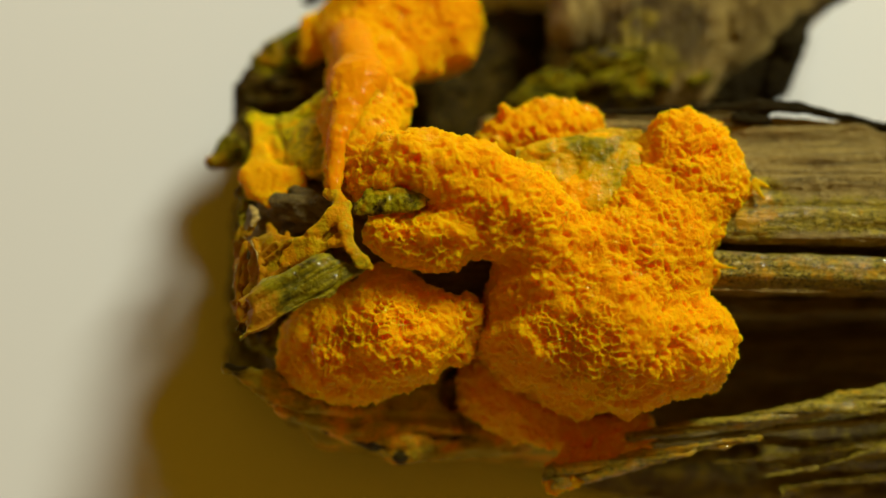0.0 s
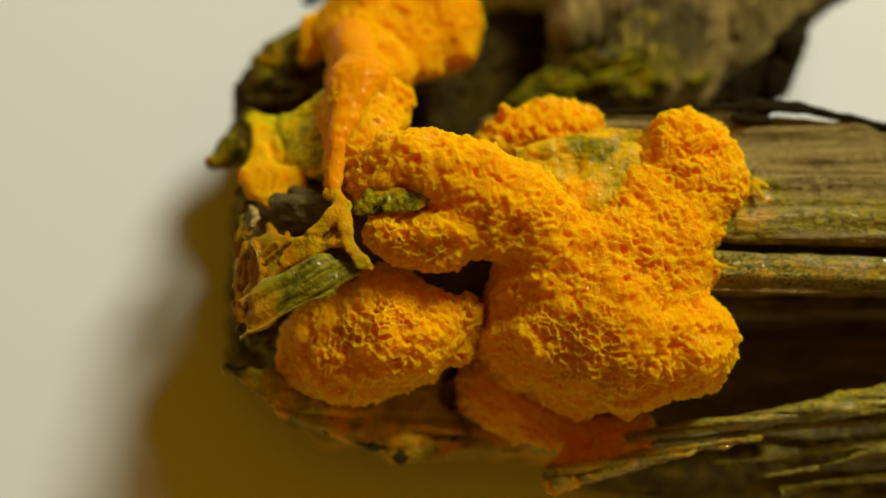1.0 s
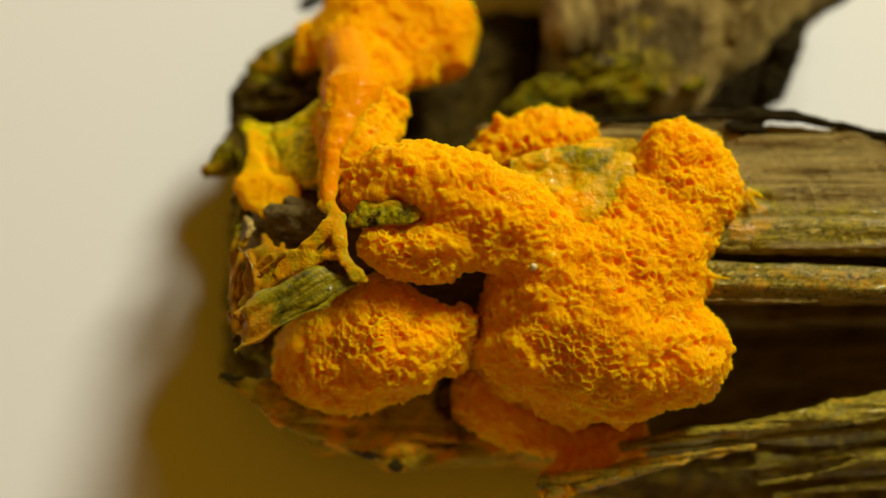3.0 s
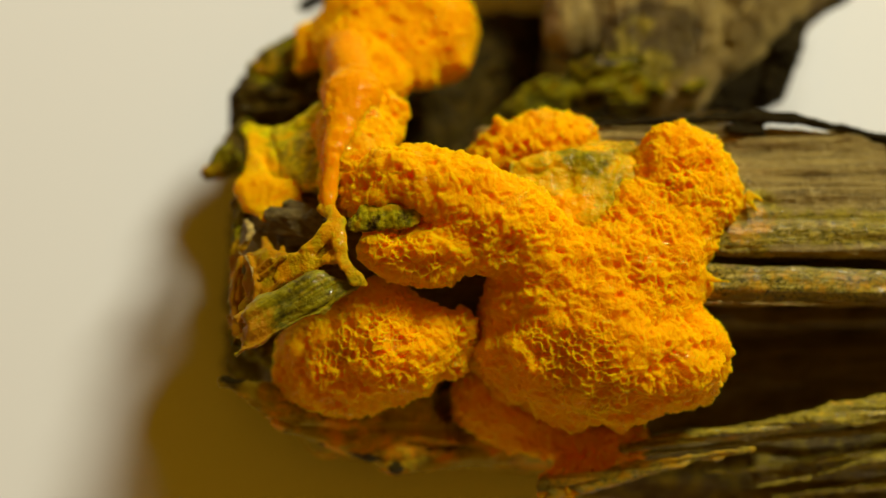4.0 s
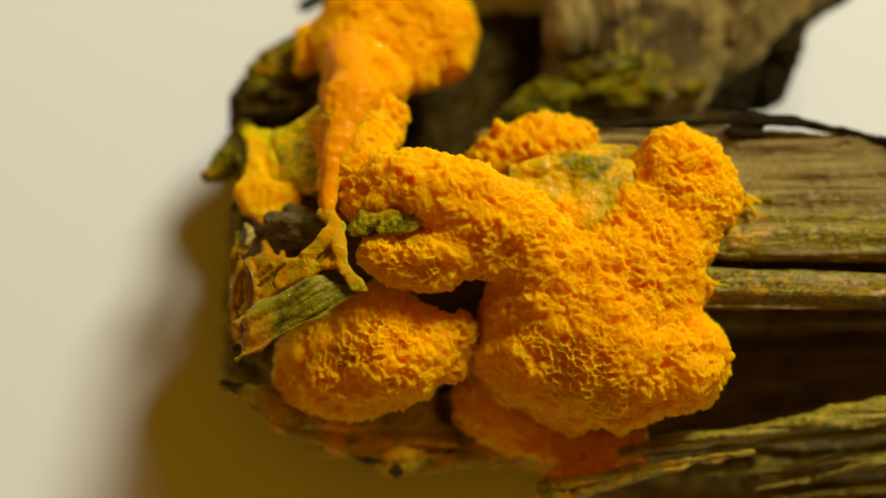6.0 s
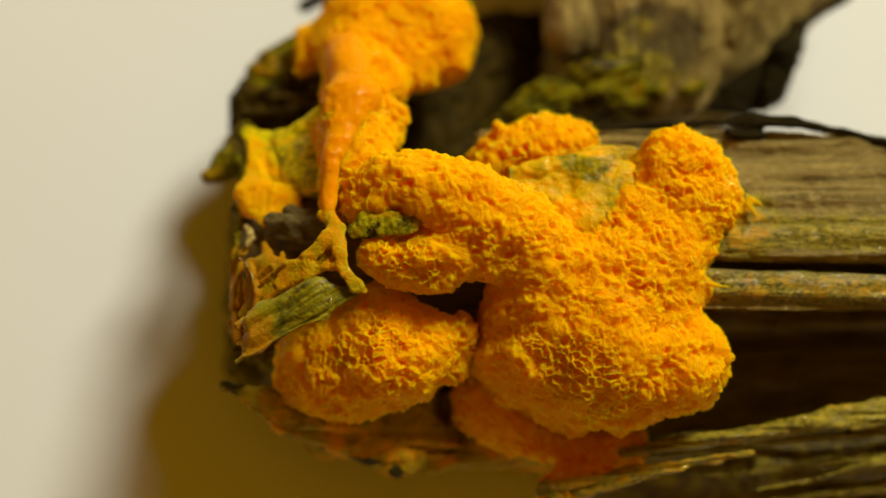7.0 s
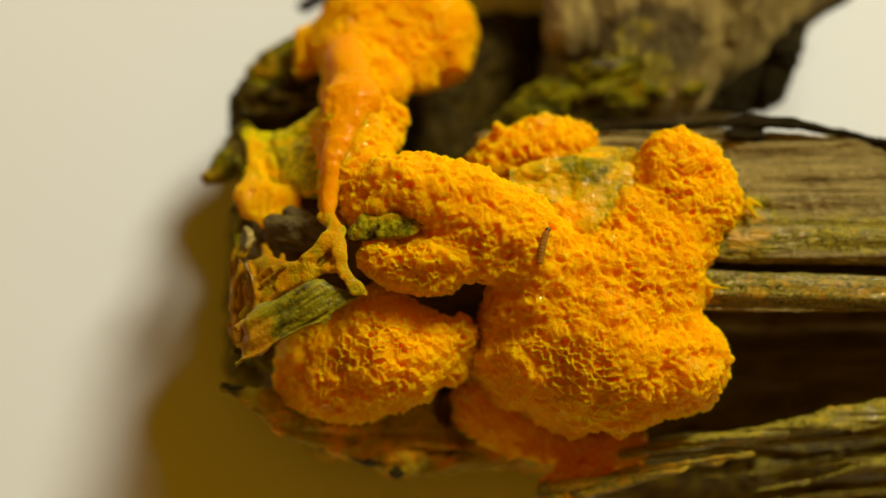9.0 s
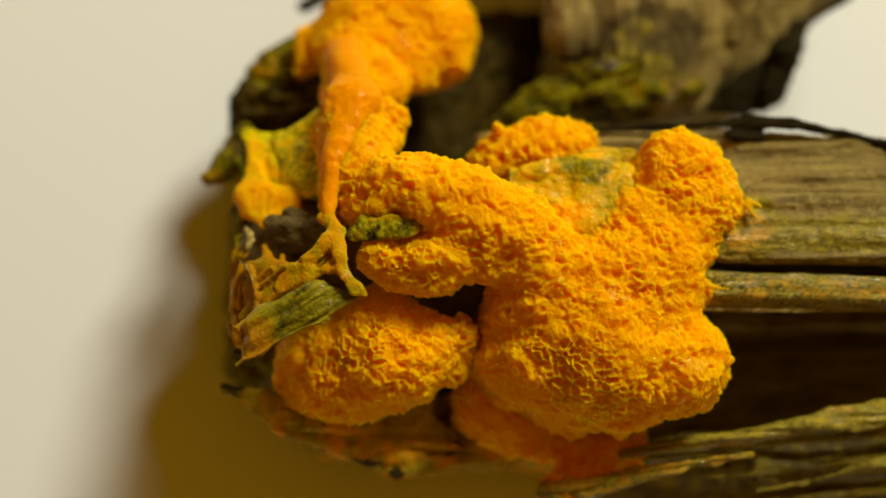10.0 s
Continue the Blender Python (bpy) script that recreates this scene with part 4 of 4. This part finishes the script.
def film_saddle(f):
    f.blob((12.9, 8.3, 37.4), 3.59, (1.75, 0.8, 0.4), k=0.8)
    f.blob((19.5, 7.8, 37.4), 4.32, (1.4, 1.05, 0.35), k=0.8)
    f.blob((18.0, 3.2, 38.6), 3.41, (1.3, 1.1, 0.4), k=0.8)
    f.rod((18.6, 12.1, 35.0), (24.1, 12.7, 35.0), 1.46, 1.17, 0.6, 0.6)
    # sunken pockets and ridges in the film
    f.rod((10.4, 8.3, 39.2), (15.3, 6.8, 39.2), 1.00, 1.35, 0.5, 0.6, cut=True)
    f.rod((16.6, 3.5, 40.4), (17.2, 1.7, 40.4), 1.20, 0.99, 0.5, 0.6, cut=True)
    f.rod((16.0, 5.7, 38.6), (21.8, 8.2, 38.4), 0.50, 0.57, 0.6, 0.6)
    f.rod((19.6, 5.1, 38.6), (20.6, 2.5, 38.8), 0.50, 0.50, 0.6, 0.6)
    f.rod((12.5, 6.2, 38.4), (15.6, 4.7, 38.8), 0.43, 0.50, 0.6, 0.6)


def slit_shard(f):
    f.rod((-9.6, 1.1, 43.8), (-3.0, 1.2, 44.6), 1.31, 0.55, 0.5, 0.6)
    f.rod((-11.2, 0.2, 43.4), (-3.6, 0.0, 44.6), 0.90, 0.41, 0.5, 0.6)
    f.rod((-9.3, 1.9, 43.8), (-5.8, 1.9, 44.6), 0.62, 0.41, 0.5, 0.6)
    f.rod((-5.8, 0.8, 44.4), (-1.5, 1.0, 44.2), 0.48, 0.21, 0.5, 0.5)


def web(f):
    """Strands that bridge the broken end."""
    f.rod((-13.4, 1.5, 42.0), (-14.2, -0.7, 43.0), 0.56, 0.97, 0.4, 0.25)
    f.rod((-14.2, -0.7, 43.0), (-16.3, -2.8, 42.5), 0.97, 0.83, 0.3, 0.25)
    f.rod((-16.3, -2.8, 42.5), (-19.3, -4.1, 40.8), 0.76, 1.05, 0.25, 0.3)
    f.rod((-12.8, 0.7, 42.5), (-12.6, -2.7, 44.0), 0.90, 0.76, 0.4, 0.25)
    f.rod((-12.6, -2.7, 44.0), (-11.8, -5.0, 44.3), 0.76, 0.62, 0.35, 0.25)
    f.rod((-11.8, -5.0, 44.3), (-10.5, -6.7, 44.0), 0.62, 0.89, 0.3, 0.25)
    f.rod((-10.5, -6.7, 44.0), (-9.2, -7.3, 43.5), 0.89, 0.41, 0.25, 0.2)
    f.rod((-12.2, -4.3, 44.0), (-14.0, -3.9, 43.2), 0.62, 0.48, 0.35, 0.3)
    f.rod((-14.0, -3.9, 43.2), (-16.3, -4.9, 42.2), 0.48, 0.69, 0.3, 0.3)
    f.rod((-16.3, -4.9, 42.2), (-19.9, -5.7, 40.6), 0.55, 0.91, 0.25, 0.3)
    f.rod((-13.4, -1.3, 42.4), (-15.0, -3.0, 41.8), 0.76, 0.83, 0.12, 0.25)
    f.rod((-12.7, -1.8, 43.4), (-13.4, -3.7, 43.2), 0.55, 0.55, 0.15, 0.3)
    f.rod((-13.4, 1.5, 42.0), (-14.9, 2.9, 41.0), 0.56, 0.84, 0.4, 0.3)
    f.rod((-13.5, 1.6, 42.0), (-14.1, 3.0, 41.2), 0.63, 0.84, 0.5, 0.3)


def web_sheet(f):
    """Thin folded film in the mouth of the broken end."""
    f.rod((-13.6, -1.0, 42.4), (-15.1, -3.2, 42.0), 0.83, 1.25, 0.16, 0.3)
    f.rod((-19.1, -4.0, 40.4), (-24.0, -2.9, 37.4), 1.40, 1.14, 0.25, 0.4)
    f.rod((-19.8, -5.7, 40.2), (-23.9, -5.7, 37.6), 1.40, 1.28, 0.25, 0.4)
    f.rod((-16.6, -4.9, 41.4), (-21.2, -6.9, 39.8), 0.83, 1.12, 0.2, 0.3)
    f.rod((-20.5, -7.3, 39.8), (-24.5, -8.8, 37.4), 1.12, 0.99, 0.25, 0.4)
    f.rod((-25.5, -2.4, 36.0), (-26.4, -7.3, 35.4), 0.50, 0.57, 0.7, 0.5)
    f.rod((-26.4, -7.3, 35.4), (-25.6, -11.7, 36.0), 0.57, 0.71, 0.7, 0.5)
    f.rod((-24.2, -2.6, 38.6), (-23.0, -6.7, 39.8), 0.28, 0.28, 0.9, 0.4)
    f.rod((-23.0, -6.7, 39.8), (-23.3, -9.5, 39.4), 0.28, 0.21, 0.9, 0.4)
    f.rod((-19.4, -3.4, 41.6), (-22.4, -5.4, 40.2), 0.42, 0.28, 0.9, 0.4)
    f.rod((-19.7, -6.3, 41.4), (-22.7, -8.7, 39.8), 0.42, 0.28, 0.9, 0.4)
    f.rod((-21.3, -3.3, 40.4), (-23.0, -4.5, 39.4), 0.28, 0.28, 0.9, 0.4)
    f.rod((-22.8, 0.6, 34.0), (-21.5, -3.0, 39.0), 0.51, 0.92, 0.4, 0.5)
    f.rod((-25.4, -0.7, 35.0), (-24.6, 1.6, 33.0), 0.51, 0.22, 0.6, 0.5)
    f.rod((-20.3, -0.9, 36.0), (-19.5, -4.0, 40.2), 0.36, 0.70, 0.4, 0.5)
    f.rod((-25.2, -5.0, 36.6), (-25.5, -7.5, 36.4), 0.64, 0.64, 0.5, 0.5)


def fringe(f):
    """Small yellow tongues at the rim of the lobes."""
    f.rod((32.0, -4.6, 36.5), (36.0, -5.2, 36.0), 0.49, 0.17, 0.6, 0.6)
    f.rod((38.8, 6.4, 36.5), (40.7, 5.2, 36.5), 0.35, 0.17, 0.6, 0.6)
    f.rod((38.5, 5.5, 36.5), (40.1, 3.5, 36.5), 0.42, 0.17, 0.6, 0.6)


mould = thing("slime_mould", "bright orange spongy slime mould spread over the log", "slime mould")
for name, bounds, build, seed in (
        ("main_lobe", ((-16, -30, 22), (42, 20, 52)), main_lobe, 31),
        ("left_lobe", ((-25, -25, 20), (10, -1, 47)), left_lobe, 37),
        ("lower_lobe", ((-2, -38, 14), (28, -12, 38)), lower_lobe, 41),
        ("back_lobe", ((-2, 4, 22), (26, 24, 41)), back_lobe, 43),
        ("side_lump", ((-32, -2, 22), (-8, 18, 44)), film_lump, 88),
        ("column", ((-20, 2, 8), (14, 44, 46)), column, 47)):
    comb = {"main_lobe": [((15.4, -17.2, 42.0), 6.0), ((19.6, -19.7, 40.0), 5.5), ((-2.7, -5.3, 45.0), 4.5), ((-6.5, -3.0, 44.0), 4.0)], "left_lobe": [((-6.5, -11.7, 40.0), 4.0), ((-13.5, -14.9, 38.0), 3.0)]}.get(name, [])
    p, q = sponge(bounds, build, seed, 0.135 if name in ("main_lobe", "left_lobe") else 0.16, depth={"side_lump": 0.28, "column": 0.5}.get(name, 0.55), comb=comb)
    part(name, to_mesh(name, p, q, SLIME), mould)
for name, label, bounds, build, seed, rough, coat, films in (
        ("film_saddle", "glossy yellow-green film between the lobes", ((8, -2, 24), (32, 18, 44)), film_saddle, 73, 0.4, 0.72, [((9.7, 7.9, 37.0), (3, 3, 9), 0.9), ((24.1, 7.9, 37.0), (2.5, 6, 9), 0.85), ((15.2, -0.6, 39.0), (6, 2.5, 9), 1.1), ((18.5, 12.3, 36.0), (5, 1.6, 9), 1.0)]),
        ("slit_shard", "dark green wood sliver gripped by the slime", ((-14, -3, 40), (3, 8, 52)), slit_shard, 80, 0.6, 0.40, [((-10.6, 0.2, 46.0), (0.9, 1.2, 3), 1.0), ((-6.4, 2.1, 46.0), (5, 0.8, 3), 0.9), ((-2.2, 0.4, 46.0), (2, 2, 3), 1.1)]),
        ("fringe", "thin yellow film tongues", ((30, -10, 30), (50, 14, 42)), fringe, 97, 0.15, 0.8, []),
        ("web_sheet", "thin brown slime film", ((-30, -14, 30), (-6, 8, 50)), web_sheet, 85, 0.25, 1.0, [((-21.2, -5.1, 40.0), (5, 3, 8), 1.0)]),
        ("web", "stretched yellow slime strands", ((-30, -14, 30), (-6, 8, 50)), web, 83, 0.25, 0.92, [((-13.4, -1.8, 43.0), (3, 5, 8), 1.0), ((-21.2, -5.1, 40.0), (5, 3, 8), 1.0)])):
    p, q, film = grow(bounds, 0.2, build, seed, rough, (1, 1, 1), films, coat)
    part(name, to_mesh(name, p, q, STRAND if name == "web" else SHEET if name == "web_sheet" else WEB_FILM if name == "slit_shard" else SLIME if name == "fringe" else SADDLE_FILM, film=film), mould, label)


def amber_material():
    n = Nodes("amber_slime")
    v = n.coords((1, 1, 1))
    n.set(Base_Color=n.mix(n.noise(v, 0.5, 3), (0.76, 0.25, 0.0003), (0.84, 0.32, 0.0004)), Specular_IOR_Level=0.02, Roughness=0.4, Subsurface_Weight=0.8,
          Subsurface_Radius=(1.0, 0.4, 0.03), Subsurface_Scale=0.002, Specular_Tint=(1.0, 0.8, 0.3, 1.0), Coat_Weight=0.06, Coat_Roughness=0.12, Normal=n.bump(n.noise(v, 0.5, 2), 0.0004, 0.5))
    return n.m


def wet_bulge(f):
    f.rod((-12.9, 27.2, 31.8), (-11.2, 19.9, 36.8), 2.87, 2.92, 0.8, 3)
    f.rod((-13.2, 19.3, 37.8), (-13.9, 10.1, 40.4), 2.04, 1.28, 0.9, 2.5)
    f.rod((-13.9, 10.1, 40.4), (-14.4, 2.7, 41.0), 1.28, 0.77, 0.9, 1.5)
    f.rod((-10.7, 18.7, 37.6), (-12.3, 12.8, 39.8), 2.04, 1.14, 0.9, 2.5)


p, q, film = grow(((-22, 0, 26), (-4, 32, 48)), 0.2, wet_bulge, 91, 0.3, (1, 1, 1), [], 1.0)
part("wet_bulge", to_mesh("wet_bulge", p, q, amber_material()), mould, "smooth wet amber bulge")

# ------------------------------------------------------------------ larvae and bead


def larva_material():
    n = Nodes("larva_skin")
    v = n.coords((1, 1, 1))
    n.set(Base_Color=n.mix(n.ramp(n.noise(v, 0.9, 3), (0.4, 0.0), (0.6, 1.0)), (0.24, 0.090, 0.006), (0.38, 0.155, 0.011)), Roughness=0.4,
          Subsurface_Weight=0.3, Subsurface_Radius=(1, 0.5, 0.2), Subsurface_Scale=0.0005, Coat_Weight=0.05, Coat_Roughness=0.15, Specular_IOR_Level=0.06)
    return n.m


def plain(name, colour, rough):
    n = Nodes(name)
    v = n.coords((1, 1, 1))
    n.set(Base_Color=n.mix(n.noise(v, 2.0, 3), tuple(0.8 * c for c in colour), colour), Roughness=rough)
    return n.m


def ringed(name, stations, material, rings=14):
    """A round tube through stations (x, y, z, radius), in millimetres."""
    bm = bmesh.new()
    loops = []
    for k, (x, y, z, r) in enumerate(stations):
        a, b = stations[max(k - 1, 0)], stations[min(k + 1, len(stations) - 1)]
        yaw = math.atan2(b[1] - a[1], b[0] - a[0])
        loops.append([bm.verts.new(((x - r * math.cos(t) * math.sin(yaw)) * MM, (y + r * math.cos(t) * math.cos(yaw)) * MM, (z + r * math.sin(t)) * MM))
                      for t in (2 * math.pi * m / rings for m in range(rings))])
    for u, v in zip(loops, loops[1:]):
        for m in range(rings):
            bm.faces.new((u[m], u[(m + 1) % rings], v[(m + 1) % rings], v[m]))
    bm.faces.new(loops[0][::-1])
    bm.faces.new(loops[-1])
    bmesh.ops.recalc_face_normals(bm, faces=bm.faces)
    for f in bm.faces:
        f.smooth = True
    me = bpy.data.meshes.new(name)
    bm.to_mesh(me)
    bm.free()
    me.materials.append(material)
    return me


SKIN, HEAD, PALE = larva_material(), plain("larva_head", (0.12, 0.055, 0.010), 0.4), plain("pale_bead", (0.66, 0.52, 0.24), 0.35)


def larva(curl, size=1.0, skin=None, label="small translucent brown grub crawling on the slime mould"):
    """A segmented grub along x, bent sideways by curl degrees."""
    ob = thing("larva", label, "larva", "grubs")
    length, bend = 4.7 * size, radians(curl)

    def spine(t):
        a = bend * (t - 0.5)
        return (length * math.sin(a) / bend, length * (1 - math.cos(a)) / bend) if abs(bend) > 0.01 else (length * (t - 0.5), 0.0)

    for k in range(10):
        rows = []
        for m in range(7):
            t = (k + m / 6) / 11
            x, y = spine(t)
            thick = 0.50 * size * (0.55 + 0.45 * math.sin(math.pi * min(1, 0.18 + t * 0.95)) ** 0.6)
            rows.append((x, y, 0.38 * size, thick * (0.92 + 0.08 * math.sin(math.pi * m / 6))))
        part("segment", ringed("segment", rows, skin or SKIN), ob)
    rows = []
    for m in range(7):
        x, y = spine((10 + m / 6) / 11)
        rows.append((x, y, 0.36 * size, 0.36 * size * math.sqrt(max(0.03, 1 - (m / 6) ** 2))))
    part("head", ringed("head", rows, skin or HEAD), ob, "" if skin else "dark shiny head")
    return ob


def bead():
    bm = bmesh.new()
    bmesh.ops.create_icosphere(bm, subdivisions=3, radius=0.5 * MM)
    for v in bm.verts:
        v.co *= 1 + 0.05 * math.sin(v.co.x * 9000) * math.cos(v.co.y * 7000)
        v.co.z *= 0.85
    for f in bm.faces:
        f.smooth = True
    me = bpy.data.meshes.new("bead")
    bm.to_mesh(me)
    me.materials.append(PALE)
    return tagged(new("pale_bead", me), "tiny pale round bead on the slime mould", "bead")


grub_a, grub_b, speck = larva(45, 0.8), larva(-25), bead()
pale_grub = larva(8, 0.72, plain("pale_larva_skin", (0.58, 0.48, 0.20), 0.5), "tiny pale grey-green grub on the slime mould")
skin_points = np.empty(len(bpy.data.objects["main_lobe"].data.vertices) * 3, np.float32)
bpy.data.objects["main_lobe"].data.vertices.foreach_get("co", skin_points)
skin_points = skin_points.reshape(-1, 3)


def perch(x, y, yaw, sink=0.0):
    """A pose on the main lobe's skin at x, y millimetres, tilted with the skin; sink: millimetres below it."""
    near = skin_points[np.hypot(skin_points[:, 0] - x * MM, skin_points[:, 1] - y * MM) < 2.0 * MM]
    top = near[near[:, 2] > near[:, 2].max() - 2.5 * MM]
    a = np.c_[top[:, :2] - (x * MM, y * MM), np.ones(len(top))]
    sx, sy, z = np.linalg.lstsq(a, top[:, 2], rcond=None)[0]
    up = Vector((-sx, -sy, 1)).normalized()
    tilt = Vector((0, 0, 1)).rotation_difference(up).to_matrix().to_4x4()
    return Matrix.Translation(Vector((x * MM, y * MM, z)) + up * (0.05 - sink) * MM) @ tilt @ pose(0, 0, 0, 0, 0, yaw)


def visits(stops):
    """Rows for a grub that burrows in the lobe and comes up at the stops (seconds, x, y, yaw)."""
    rows = [(0.0, perch(*stops[0][1:], 4.5))]
    for k, (t, x, y, yaw) in enumerate(stops):
        if t - 0.1 > rows[-1][0]:
            rows.append((t - 0.1, perch(x, y, yaw, 4.0)))
        rows.append((t, perch(x, y, yaw)))
        later = stops[k + 1][0] if k + 1 < len(stops) else 10.2
        if later - t > 0.15:
            rows.append((t + 0.1, perch(x, y, yaw, 4.0)))
    rows.append((10.0, perch(*stops[-1][1:], 4.5)))
    return rows


def motions():
    walk(grub_a, visits([
        (4.1, 27.2, 12.3, -25), (4.8, 31.2, -0.1, -5), (5.4, 25.5, -4.3, -20), (5.6, 29.8, 6.2, 15),
        (8.0, 29.8, -2.5, 58), (9.4, 31.3, -4.7, 85), (9.5, 33.0, -0.8, 125)]))
    walk(grub_b, visits([
        (7.2, 11.9, -3.0, 95), (8.7, 9.2, 1.4, -10), (8.9, 14.2, -9.3, 30), (9.0, 11.9, -1.6, 75)]))
    walk(pale_grub, visits([(2.0, 13.0, -3.9, 42)]))
    x, y = (10.9, -5.5)
    walk(speck, [(0.0, perch(x, y, 0, 3)), (1.9, perch(x, y, 0, 2)), (2.0, perch(x, y, 0, 0.4)), (2.1, perch(x, y, 0, -0.1)), (2.4, perch(x, y, 0, -0.1)), (3.0, perch(x, y, 0, -0.1)),
                 (3.8, perch(x, y, 0, 0.5)), (4.4, perch(x, y, 0, 3)), (10.0, perch(x, y, 0, 3))])


motions()
